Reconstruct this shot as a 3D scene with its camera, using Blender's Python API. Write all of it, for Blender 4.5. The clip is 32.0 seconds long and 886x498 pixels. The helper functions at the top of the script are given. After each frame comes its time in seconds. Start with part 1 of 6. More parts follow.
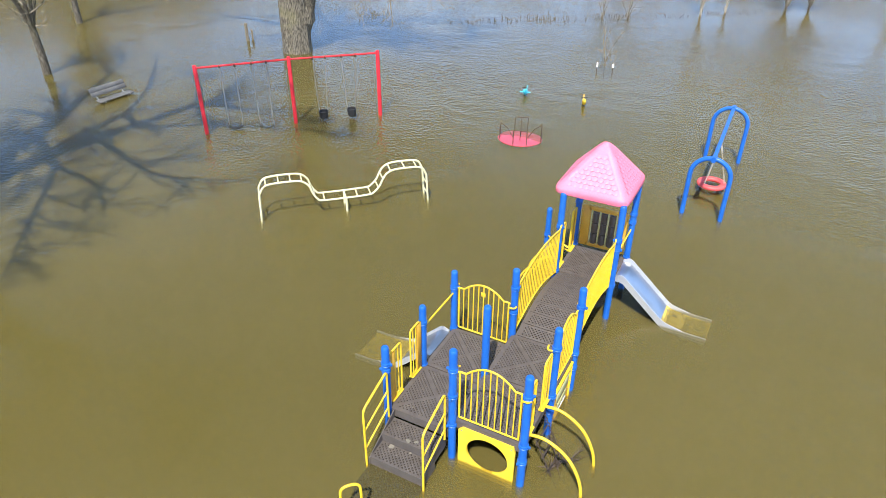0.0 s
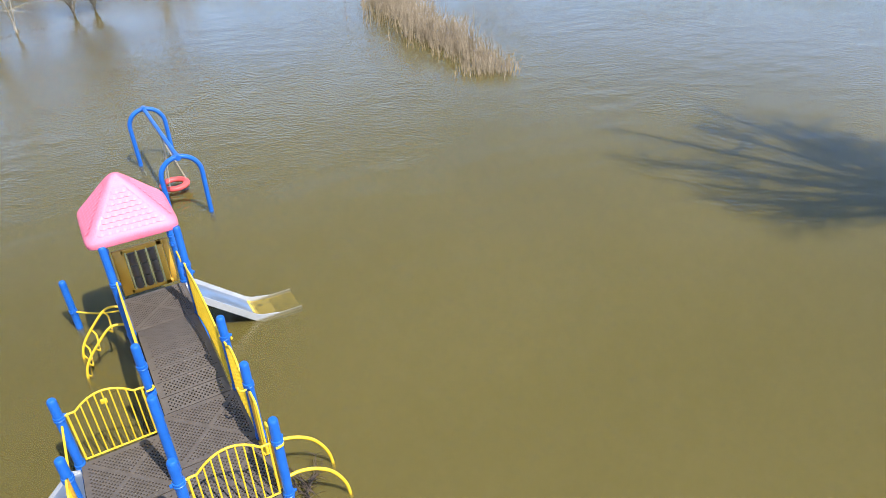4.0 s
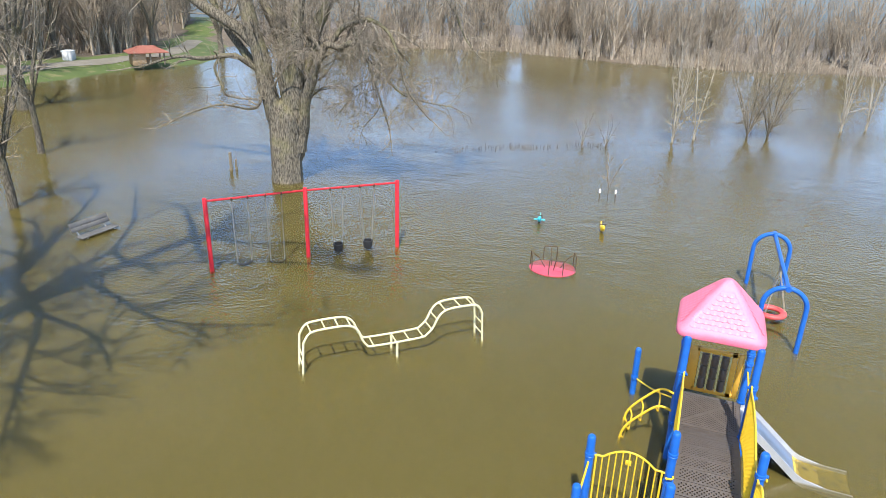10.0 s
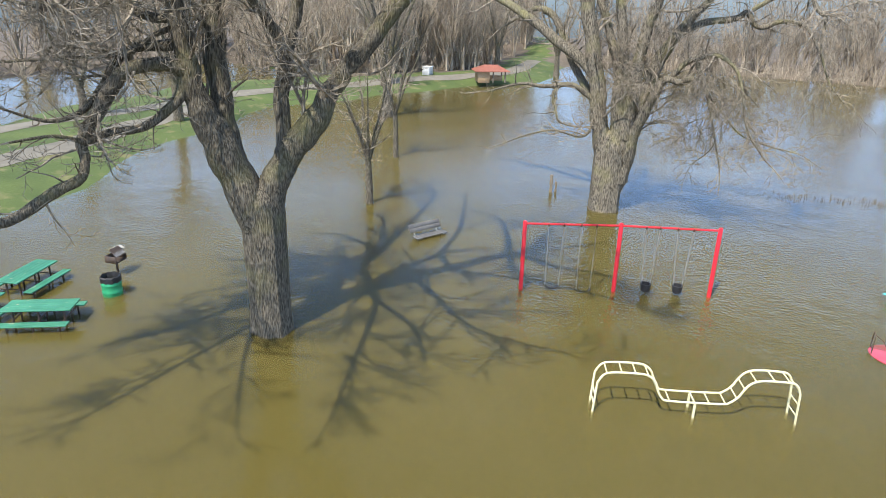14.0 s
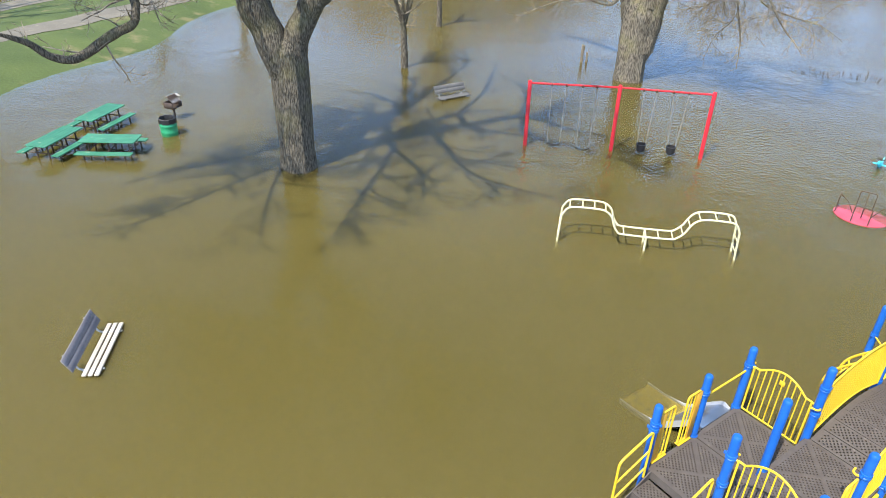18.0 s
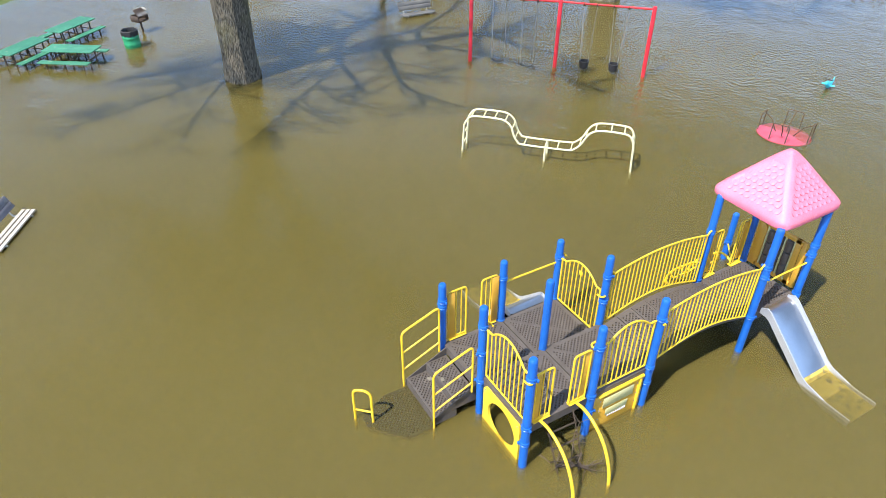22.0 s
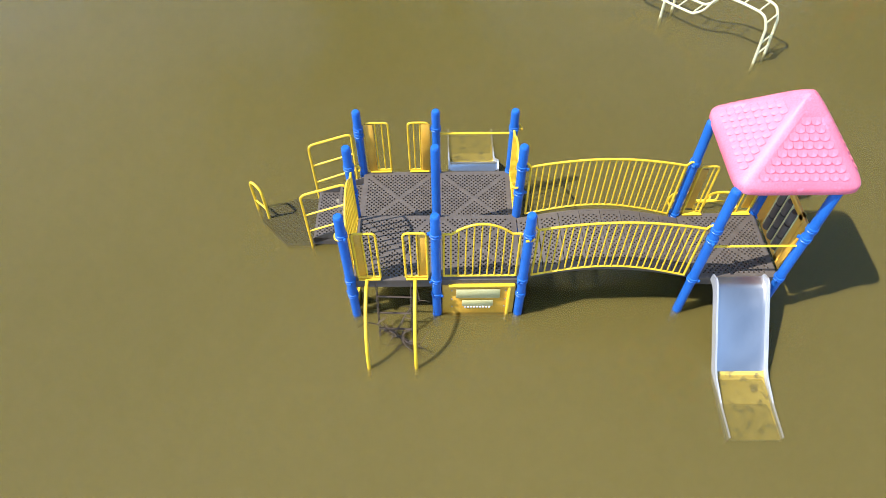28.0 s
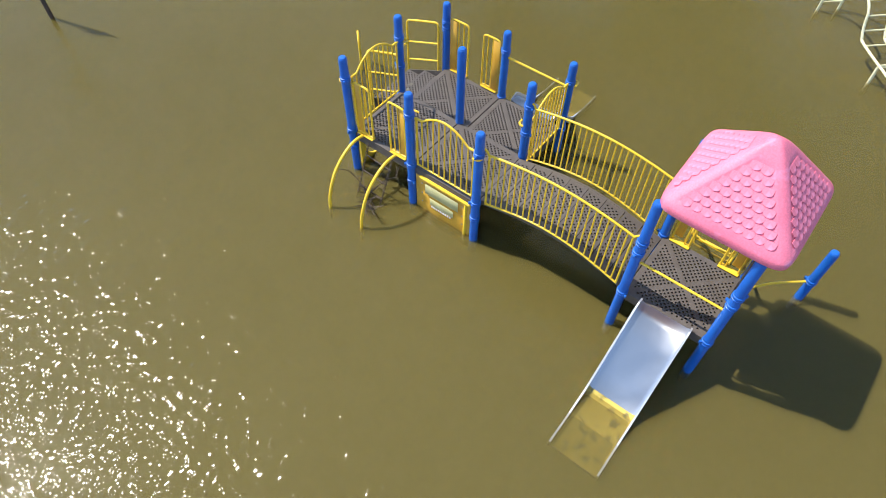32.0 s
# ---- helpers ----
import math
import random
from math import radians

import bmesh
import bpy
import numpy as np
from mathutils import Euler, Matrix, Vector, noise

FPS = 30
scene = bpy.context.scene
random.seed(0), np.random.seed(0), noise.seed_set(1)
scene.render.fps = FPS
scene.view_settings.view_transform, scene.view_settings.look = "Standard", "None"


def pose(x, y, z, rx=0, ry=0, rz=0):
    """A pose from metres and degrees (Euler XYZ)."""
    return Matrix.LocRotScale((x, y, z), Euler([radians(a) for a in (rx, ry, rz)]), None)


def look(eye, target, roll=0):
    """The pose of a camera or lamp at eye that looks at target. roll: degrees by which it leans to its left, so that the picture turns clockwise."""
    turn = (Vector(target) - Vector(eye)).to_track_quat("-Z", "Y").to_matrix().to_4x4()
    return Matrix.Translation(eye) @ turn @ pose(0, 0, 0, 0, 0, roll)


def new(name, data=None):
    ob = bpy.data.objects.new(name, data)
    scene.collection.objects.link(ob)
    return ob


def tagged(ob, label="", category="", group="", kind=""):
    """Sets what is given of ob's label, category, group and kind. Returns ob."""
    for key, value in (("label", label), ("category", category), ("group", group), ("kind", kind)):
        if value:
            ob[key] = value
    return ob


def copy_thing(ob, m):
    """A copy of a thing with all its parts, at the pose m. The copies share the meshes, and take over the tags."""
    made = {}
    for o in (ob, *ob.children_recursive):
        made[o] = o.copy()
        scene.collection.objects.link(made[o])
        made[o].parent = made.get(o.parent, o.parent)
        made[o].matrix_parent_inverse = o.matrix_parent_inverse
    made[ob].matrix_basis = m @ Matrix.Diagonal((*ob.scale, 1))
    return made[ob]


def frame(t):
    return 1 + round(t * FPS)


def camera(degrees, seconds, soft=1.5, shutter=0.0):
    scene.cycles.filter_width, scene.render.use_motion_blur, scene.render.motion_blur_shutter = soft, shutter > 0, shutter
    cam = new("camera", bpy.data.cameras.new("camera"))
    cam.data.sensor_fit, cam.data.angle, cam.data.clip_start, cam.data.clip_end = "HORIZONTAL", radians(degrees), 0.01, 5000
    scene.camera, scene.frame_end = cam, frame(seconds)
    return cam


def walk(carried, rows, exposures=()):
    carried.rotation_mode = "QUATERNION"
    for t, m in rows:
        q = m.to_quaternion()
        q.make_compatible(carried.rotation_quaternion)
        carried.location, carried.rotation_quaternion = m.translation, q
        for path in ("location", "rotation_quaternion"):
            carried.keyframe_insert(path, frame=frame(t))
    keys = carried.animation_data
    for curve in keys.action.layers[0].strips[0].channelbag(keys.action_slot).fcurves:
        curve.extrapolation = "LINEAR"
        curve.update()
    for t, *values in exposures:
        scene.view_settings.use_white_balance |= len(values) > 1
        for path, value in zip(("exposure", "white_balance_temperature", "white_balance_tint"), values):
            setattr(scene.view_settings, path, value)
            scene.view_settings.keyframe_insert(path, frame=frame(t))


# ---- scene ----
cam = camera(66.9, 32.0, soft=0.6)
PATH = [
    (0, (-8.047, -3.409, 8.851), (-6.548, -2.62, 7.787), 0.3),
    (0.5, (-8.175, -2.885, 8.76), (-6.601, -2.25, 7.702), 0.5),
    (1, (-8.217, -2.327, 8.634), (-6.57, -1.91, 7.579), 0.1),
    (1.5, (-8.26, -1.628, 8.705), (-6.574, -1.507, 7.636), -0.1),
    (2, (-8.202, -1.255, 8.599), (-6.513, -1.397, 7.538), -0.5),
    (2.5, (-8.066, -0.697, 8.453), (-6.437, -1.185, 7.401), -1.0),
    (4.5, (-7.41, -0.098, 8.461), (-5.946, -0.949, 7.397), -1.7),
    (5, (-7.5, -0.059, 8.581), (-5.938, -0.732, 7.529), -0.3),
    (5.5, (-7.461, -0.082, 8.403), (-5.805, -0.497, 7.361), -0.0),
    (6, (-7.478, 0.013, 8.388), (-5.779, -0.149, 7.345), 0.9),
    (6.5, (-7.574, 0.063, 8.398), (-5.875, 0.188, 7.351), 0.8),
    (7, (-7.624, 0.117, 8.367), (-5.956, 0.462, 7.318), 1.1),
    (7.5, (-7.69, 0.175, 8.382), (-6.04, 0.662, 7.362), 1.4),
    (8, (-7.773, 0.194, 8.414), (-6.086, 0.755, 7.497), 1.5),
    (8.5, (-7.805, 0.223, 8.402), (-6.082, 0.838, 7.596), 1.6),
    (9, (-7.847, 0.231, 8.39), (-6.124, 0.869, 7.599), 1.6),
    (9.5, (-7.864, 0.269, 8.419), (-6.144, 0.921, 7.633), 1.6),
    (10, (-7.831, 0.343, 8.477), (-6.099, 1.011, 7.732), 1.6),
    (10.5, (-7.823, 0.414, 8.525), (-6.074, 1.097, 7.837), 1.5),
    (11, (-7.804, 0.464, 8.555), (-6.054, 1.153, 7.875), 1.6),
    (11.5, (-7.773, 0.54, 8.624), (-6.032, 1.248, 7.94), 1.6),
    (12, (-7.72, 0.572, 8.668), (-6.021, 1.372, 7.98), 1.6),
    (12.5, (-7.724, 0.643, 8.762), (-6.058, 1.503, 8.067), 1.7),
    (13, (-7.808, 0.714, 8.835), (-6.202, 1.678, 8.135), 1.7),
    (13.5, (-7.969, 0.8, 8.837), (-6.543, 2.011, 8.131), 1.7),
    (14, (-8.088, 0.619, 8.984), (-6.838, 2.004, 8.266), 1.4),
    (14.5, (-8.217, 0.483, 9.018), (-7.027, 1.919, 8.296), 1.3),
    (16.5, (-8.245, -1.382, 8.975), (-7.157, 0.079, 8.152), 1.5),
    (17, (-8.225, -2.007, 8.949), (-7.163, -0.553, 8.078), 1.3),
    (17.5, (-8.257, -2.489, 8.966), (-7.221, -1.057, 8.03), 1.2),
    (18, (-8.281, -2.947, 8.983), (-7.279, -1.55, 7.961), 1.2),
    (18.5, (-8.296, -3.422, 8.839), (-7.34, -2.083, 7.702), 1.1),
    (19, (-8.195, -3.844, 8.87), (-7.258, -2.522, 7.698), 1.0),
    (19.5, (-8.026, -4.22, 8.808), (-7.1, -2.9, 7.625), 0.8),
    (20, (-7.764, -4.633, 8.771), (-6.843, -3.308, 7.589), 0.7),
    (20.5, (-7.37, -5.052, 8.778), (-6.493, -3.699, 7.595), 0.6),
    (21, (-6.781, -5.461, 8.747), (-5.921, -4.095, 7.567), 0.3),
    (21.5, (-6.135, -5.814, 8.765), (-5.287, -4.44, 7.585), 0.0),
    (22, (-5.458, -6.121, 8.762), (-4.649, -4.724, 7.582), -0.1),
    (22.5, (-4.688, -6.398, 8.83), (-4.016, -4.933, 7.647), -0.1),
    (23, (-3.91, -6.57, 8.778), (-3.301, -5.075, 7.598), -0.2),
    (23.5, (-3.318, -6.67, 8.792), (-2.809, -5.14, 7.609), -0.2),
    (24, (-2.719, -6.725, 8.766), (-2.326, -5.161, 7.583), -0.3),
    (24.5, (-2.176, -6.81, 8.691), (-1.838, -5.232, 7.51), -0.3),
    (25, (-1.84, -6.805, 8.63), (-1.541, -5.28, 7.37), -0.3),
    (25.5, (-1.77, -6.723, 8.602), (-1.492, -5.281, 7.244), 1.0),
    (27.5, (-0.375, -6.589, 8.721), (-0.372, -5.258, 7.228), -1.0),
    (28, (0.101, -6.625, 8.704), (0.1, -5.415, 7.112), -0.5),
    (28.5, (0.71, -6.575, 8.607), (0.692, -5.481, 6.933), -1.1),
    (29, (1.513, -6.741, 8.628), (1.373, -5.715, 6.917), -0.7),
    (29.5, (2.254, -6.773, 8.536), (1.966, -5.816, 6.804), -0.6),
    (30, (3.053, -6.832, 8.534), (2.617, -5.961, 6.787), 0.1),
    (30.5, (3.871, -6.637, 8.47), (3.325, -5.864, 6.708), -1.2),
    (31, (4.338, -6.558, 8.538), (3.785, -5.806, 6.769), 0.1),
    (31.5, (4.657, -6.541, 8.444), (4.018, -5.703, 6.744), 0.7),
    (32, (4.643, -6.474, 8.488), (3.939, -5.553, 6.858), 0.7),
]
walk(cam, [(t, look(eye, target, roll)) for t, eye, target, roll in PATH], exposures=[(0.0, 0.82), (9.0, 0.77), (14.5, 0.83), (17.0, 0.88), (22.0, 0.92), (25.0, 0.90), (28.0, 0.88), (29.0, 0.85), (30.0, 0.79), (31.0, 0.68), (32.0, 0.62)])

# ---- light ----
SUN = Vector((-0.665, -0.185, 1.0)).normalized()
world = bpy.data.worlds.new("sky")
scene.world = world
world.use_nodes = True
sky = world.node_tree.nodes.new("ShaderNodeTexSky")
sky.sky_type = "NISHITA"
sky.sun_disc = False
sky.sun_elevation = math.asin(SUN.z)
sky.sun_rotation = math.atan2(SUN.x, SUN.y)
sky.air_density, sky.dust_density, sky.ozone_density = 1.0, 0.1, 1.5
back = world.node_tree.nodes["Background"]
back.inputs["Strength"].default_value = 0.14
clear = world.node_tree.nodes.new("ShaderNodeMix")
clear.data_type, clear.blend_type = "RGBA", "MULTIPLY"
clear.inputs[0].default_value = 1.0
clear.inputs[7].default_value = (0.84, 0.96, 1.22, 1.0)
# clean cold air: the haze at the horizon is thinner and bluer than in the model sky
wn, wl = world.node_tree.nodes, world.node_tree.links
air, height = wn.new("ShaderNodeTexCoord"), wn.new("ShaderNodeSeparateXYZ")
wl.new(air.outputs["Generated"], height.inputs[0])
tint = wn.new("ShaderNodeValToRGB")
tint.color_ramp.elements[0].position, tint.color_ramp.elements[0].color = 0.0, (0.17, 0.25, 0.44, 1)
tint.color_ramp.elements[1].position, tint.color_ramp.elements[1].color = 0.9, (1.75, 1.45, 1.15, 1)
for at, tone in ((0.12, (0.98, 1.12, 1.5, 1)), (0.22, (1.64, 1.8, 2.2, 1)), (0.42, (1.35, 1.26, 1.16, 1))):
    tint.color_ramp.elements.new(at).color = tone
wl.new(height.outputs[2], tint.inputs[0])
wl.new(tint.outputs[0], clear.inputs[7])
world.node_tree.links.new(sky.outputs[0], clear.inputs[6])
world.node_tree.links.new(clear.outputs[2], back.inputs["Color"])
sun = new("sun", bpy.data.lights.new("sun", "SUN"))
sun.data.energy, sun.data.angle, sun.data.color = 4.3, radians(0.53), (1.0, 0.95, 0.88)
sun.matrix_world = look(SUN * 60, (0, 0, 0))


# ---- materials ----
def node_mat(name):
    m = bpy.data.materials.new(name)
    m.use_nodes = True
    return m, m.node_tree.nodes, m.node_tree.links


def noise_node(nodes, links, scale, detail=4, coord="Object", stretch=None):
    tc = nodes.new("ShaderNodeTexCoord")
    n = nodes.new("ShaderNodeTexNoise")
    n.inputs["Scale"].default_value, n.inputs["Detail"].default_value = scale, detail
    out = tc.outputs[coord]
    if stretch:
        mp = nodes.new("ShaderNodeMapping")
        mp.inputs["Scale"].default_value = stretch
        links.new(out, mp.inputs["Vector"])
        out = mp.outputs["Vector"]
    links.new(out, n.inputs["Vector"])
    return n.outputs["Fac"]


def ramp_node(nodes, links, fac, stops):
    r = nodes.new("ShaderNodeValToRGB")
    e = r.color_ramp.elements
    e[0].position, e[0].color = stops[0][0], (*stops[0][1], 1)
    e[1].position, e[1].color = stops[-1][0], (*stops[-1][1], 1)
    for p, c in stops[1:-1]:
        e.new(p).color = (*c, 1)
    links.new(fac, r.inputs["Fac"])
    return r.outputs["Color"]


def mix_col(nodes, links, fac, a, b, kind="MIX"):
    m = nodes.new("ShaderNodeMix")
    m.data_type, m.blend_type = "RGBA", kind
    for sock, v in ((m.inputs[0], fac), (m.inputs[6], a), (m.inputs[7], b)):
        if isinstance(v, bpy.types.NodeSocket):
            links.new(v, sock)
        else:
            sock.default_value = v if not isinstance(v, tuple) else (*v, 1)
    return m.outputs[2]


def surface(name, dark, light, rough=0.5, metal=0.0, scale=3.0, fine=40.0, bump=0.15, dirt=None, dirt_at=0.62, spec=0.5, vary=0.0, stretch=None, bump_size=0.01):
    """A procedural surface: two colours blended at two scales, dirt patches, fine relief."""
    m, nodes, links = node_mat(name)
    b = nodes["Principled BSDF"]
    big, small = noise_node(nodes, links, scale, 5, stretch=stretch), noise_node(nodes, links, fine, 3, stretch=stretch)
    col = ramp_node(nodes, links, big, [(0.3, dark), (0.7, light)])
    grain = ramp_node(nodes, links, small, [(0.25, (0.82, 0.82, 0.82)), (0.75, (1.1, 1.1, 1.1))])
    col = mix_col(nodes, links, 0.8, col, grain, "MULTIPLY")
    if dirt:
        spots = noise_node(nodes, links, scale * 2.3, 7)
        mask = ramp_node(nodes, links, spots, [(dirt_at, (0, 0, 0)), (dirt_at + 0.12, (1, 1, 1))])
        col = mix_col(nodes, links, mask, col, dirt)
    if vary:
        info = nodes.new("ShaderNodeObjectInfo")
        tone = ramp_node(nodes, links, info.outputs["Random"], [(0.0, (1 - vary,) * 3), (1.0, (1 + vary,) * 3)])
        col = mix_col(nodes, links, 1.0, col, tone, "MULTIPLY")
    links.new(col, b.inputs["Base Color"])
    rr = nodes.new("ShaderNodeMapRange")
    rr.inputs["To Min"].default_value, rr.inputs["To Max"].default_value = max(0.02, rough - 0.1), min(1, rough + 0.12)
    links.new(big, rr.inputs["Value"])
    links.new(rr.outputs["Result"], b.inputs["Roughness"])
    b.inputs["Metallic"].default_value = metal
    b.inputs["Specular IOR Level"].default_value = spec
    if bump:
        bp = nodes.new("ShaderNodeBump")
        bp.inputs["Strength"].default_value, bp.inputs["Distance"].default_value = bump, bump_size
        links.new(small, bp.inputs["Height"])
        links.new(bp.outputs["Normal"], b.inputs["Normal"])
    return m


def bark(name, dark, light, ridge=20.0, moss=(0.16, 0.15, 0.06), moss_at=0.58):
    m, nodes, links = node_mat(name)
    b = nodes["Principled BSDF"]
    furrow = noise_node(nodes, links, ridge, 6, stretch=(1.0, 1.0, 0.2))
    broad = noise_node(nodes, links, 0.9, 4)
    col = ramp_node(nodes, links, furrow, [(0.38, dark), (0.64, light)])
    mask = ramp_node(nodes, links, broad, [(moss_at, (0, 0, 0)), (moss_at + 0.22, (0.55, 0.55, 0.55))])
    col = mix_col(nodes, links, mask, col, moss)
    links.new(col, b.inputs["Base Color"])
    b.inputs["Roughness"].default_value = 0.9
    b.inputs["Specular IOR Level"].default_value = 0.2
    bp = nodes.new("ShaderNodeBump")
    bp.inputs["Strength"].default_value, bp.inputs["Distance"].default_value = 0.9, 0.07
    links.new(furrow, bp.inputs["Height"])
    links.new(bp.outputs["Normal"], b.inputs["Normal"])
    return m


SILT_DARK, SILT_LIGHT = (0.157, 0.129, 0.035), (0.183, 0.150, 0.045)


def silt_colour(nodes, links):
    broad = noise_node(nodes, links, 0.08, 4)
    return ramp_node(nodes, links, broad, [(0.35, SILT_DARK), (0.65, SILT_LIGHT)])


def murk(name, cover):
    """Flat part-transparent sheet; a stack of them stands in for light fading in murk."""
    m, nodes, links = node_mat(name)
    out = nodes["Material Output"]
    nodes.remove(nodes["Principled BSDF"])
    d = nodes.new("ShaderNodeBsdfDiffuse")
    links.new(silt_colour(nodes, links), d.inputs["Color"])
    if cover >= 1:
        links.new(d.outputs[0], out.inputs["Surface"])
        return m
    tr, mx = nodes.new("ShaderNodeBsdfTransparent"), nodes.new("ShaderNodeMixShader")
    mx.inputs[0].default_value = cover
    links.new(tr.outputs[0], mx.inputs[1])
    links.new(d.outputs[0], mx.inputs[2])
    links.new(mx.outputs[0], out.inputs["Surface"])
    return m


def water_surface(name, cover):
    m, nodes, links = node_mat(name)
    out = nodes["Material Output"]
    nodes.remove(nodes["Principled BSDF"])
    d, tr, mx = (nodes.new(k) for k in ("ShaderNodeBsdfDiffuse", "ShaderNodeBsdfTransparent", "ShaderNodeMixShader"))
    links.new(silt_colour(nodes, links), d.inputs["Color"])
    mx.inputs[0].default_value = cover
    links.new(tr.outputs[0], mx.inputs[1])
    links.new(d.outputs[0], mx.inputs[2])
    # ripples: short wavelets, longer undulation, both stronger where the wind touches the surface
    fine = noise_node(nodes, links, 8.0, 1.4, stretch=(1.0, 0.75, 1.0))
    long = noise_node(nodes, links, 1.1, 2, stretch=(1.0, 0.55, 1.0))
    wind = ramp_node(nodes, links, noise_node(nodes, links, 0.07, 3), [(0.42, (0.14, 0.14, 0.14)), (0.66, (0.6, 0.6, 0.6))])
    tc = nodes.new("ShaderNodeTexCoord")
    sep, gust = nodes.new("ShaderNodeSeparateXYZ"), nodes.new("ShaderNodeMath")
    links.new(tc.outputs["Object"], sep.inputs[0])
    span = nodes.new("ShaderNodeMapRange")
    span.inputs["From Min"].default_value, span.inputs["From Max"].default_value = 0.0, 60.0
    links.new(sep.outputs[0], span.inputs["Value"])
    # a breeze ruffles the open stretch, the far water lies calm
    open_water = ramp_node(nodes, links, span.outputs["Result"], [(0.1, (0, 0, 0)), (0.26, (0.05, 0.05, 0.05)), (0.45, (0.05, 0.05, 0.05)), (0.62, (0.04, 0.04, 0.04))])
    gust.operation = "ADD"
    links.new(wind, gust.inputs[0])
    links.new(open_water, gust.inputs[1])
    # a cat's-paw of stronger ripples between the swings and the merry-go-round
    away, paw, more = nodes.new("ShaderNodeVectorMath"), nodes.new("ShaderNodeMapRange"), nodes.new("ShaderNodeMath")
    away.operation, away.inputs[1].default_value = "DISTANCE", (8.5, 11.5, 0.0)
    links.new(tc.outputs["Object"], away.inputs[0])
    links.new(away.outputs["Value"], paw.inputs["Value"])
    for key, value in (("From Min", 3.0), ("From Max", 12.0), ("To Min", 0.38), ("To Max", 0.0)):
        paw.inputs[key].default_value = value
    more.operation = "ADD"
    links.new(gust.outputs[0], more.inputs[0])
    links.new(paw.outputs["Result"], more.inputs[1])
    # a second ripple patch, placed to widen the sun's glitter in the camera's view
    off, glitter_ripple, sum2 = nodes.new("ShaderNodeVectorMath"), nodes.new("ShaderNodeMapRange"), nodes.new("ShaderNodeMath")
    off.operation, off.inputs[1].default_value = "DISTANCE", (-3.0, -5.5, 0.0)
    links.new(tc.outputs["Object"], off.inputs[0])
    links.new(off.outputs["Value"], glitter_ripple.inputs["Value"])
    for key, value in (("From Min", 2.0), ("From Max", 7.0), ("To Min", 0.42), ("To Max", 0.0)):
        glitter_ripple.inputs[key].default_value = value
    sum2.operation = "ADD"
    links.new(more.outputs[0], sum2.inputs[0])
    links.new(glitter_ripple.outputs["Result"], sum2.inputs[1])
    wind = sum2.outputs[0]
    scaled = nodes.new("ShaderNodeMath")
    scaled.operation = "MULTIPLY"
    links.new(fine, scaled.inputs[0])
    links.new(wind, scaled.inputs[1])
    b1, b2 = nodes.new("ShaderNodeBump"), nodes.new("ShaderNodeBump")
    b1.inputs["Strength"].default_value, b1.inputs["Distance"].default_value = 1.0, 0.03
    b2.inputs["Strength"].default_value, b2.inputs["Distance"].default_value = 1.0, 0.045
    links.new(long, b1.inputs["Height"])
    links.new(scaled.outputs[0], b2.inputs["Height"])
    links.new(b1.outputs["Normal"], b2.inputs["Normal"])
    gl, fr, top = nodes.new("ShaderNodeBsdfGlossy"), nodes.new("ShaderNodeFresnel"), nodes.new("ShaderNodeMixShader")
    gl.inputs["Roughness"].default_value = 0.08
    fr.inputs["IOR"].default_value = 1.33
    for n in (gl, fr):
        links.new(b2.outputs["Normal"], n.inputs["Normal"])
    links.new(fr.outputs[0], top.inputs[0])
    links.new(mx.outputs[0], top.inputs[1])
    # the finest capillary waves spread part of the glitter into a soft glow
    glow, both = nodes.new("ShaderNodeBsdfGlossy"), nodes.new("ShaderNodeMixShader")
    glow.inputs["Roughness"].default_value, both.inputs[0].default_value = 0.36, 0.09
    links.new(b1.outputs["Normal"], glow.inputs["Normal"])
    links.new(gl.outputs[0], both.inputs[1])
    links.new(glow.outputs[0], both.inputs[2])
    links.new(both.outputs[0], top.inputs[2])
    links.new(top.outputs[0], out.inputs["Surface"])
    return m


BLUE = surface("blue powder-coated steel", (0.007, 0.102, 0.43), (0.012, 0.130, 0.50), 0.38, scale=4, fine=60, bump=0.04, dirt=(0.03, 0.10, 0.30), dirt_at=0.68)
YELLOW = surface("yellow powder-coated steel", (0.80, 0.50, 0.022), (0.87, 0.575, 0.04), 0.42, scale=5, fine=70, bump=0.04, dirt=(0.55, 0.36, 0.06), dirt_at=0.66)
ORANGE = surface("orange moulded plastic", (0.60, 0.31, 0.028), (0.68, 0.38, 0.045), 0.45, scale=4, fine=50, bump=0.05, dirt=(0.5, 0.3, 0.06), dirt_at=0.66)
PANEL = surface("yellow sheet plastic", (0.80, 0.53, 0.03), (0.86, 0.60, 0.05), 0.45, scale=4, fine=50, bump=0.05, dirt=(0.5, 0.33, 0.06), dirt_at=0.66)
PINK = surface("sun-faded pink moulded plastic", (0.78, 0.165, 0.245), (0.84, 0.215, 0.30), 0.52, scale=2, fine=45, bump=0.05, dirt=(0.83, 0.28, 0.42), dirt_at=0.6)
DECK = surface("brown plastic-coated steel deck", (0.080, 0.066, 0.056), (0.112, 0.094, 0.081), 0.55, scale=5, fine=90, bump=0.25, dirt=(0.17, 0.145, 0.12), dirt_at=0.63)
STEEL = surface("brushed stainless steel", (0.46, 0.47, 0.50), (0.53, 0.54, 0.565), 0.34, metal=1.0, scale=2, fine=90, bump=0.02, dirt=(0.60, 0.59, 0.56), dirt_at=0.72)
WET_DECK = surface("wet drowned deck steel", (0.020, 0.017, 0.014), (0.034, 0.029, 0.024), 0.4, scale=5, fine=90, bump=0.2)
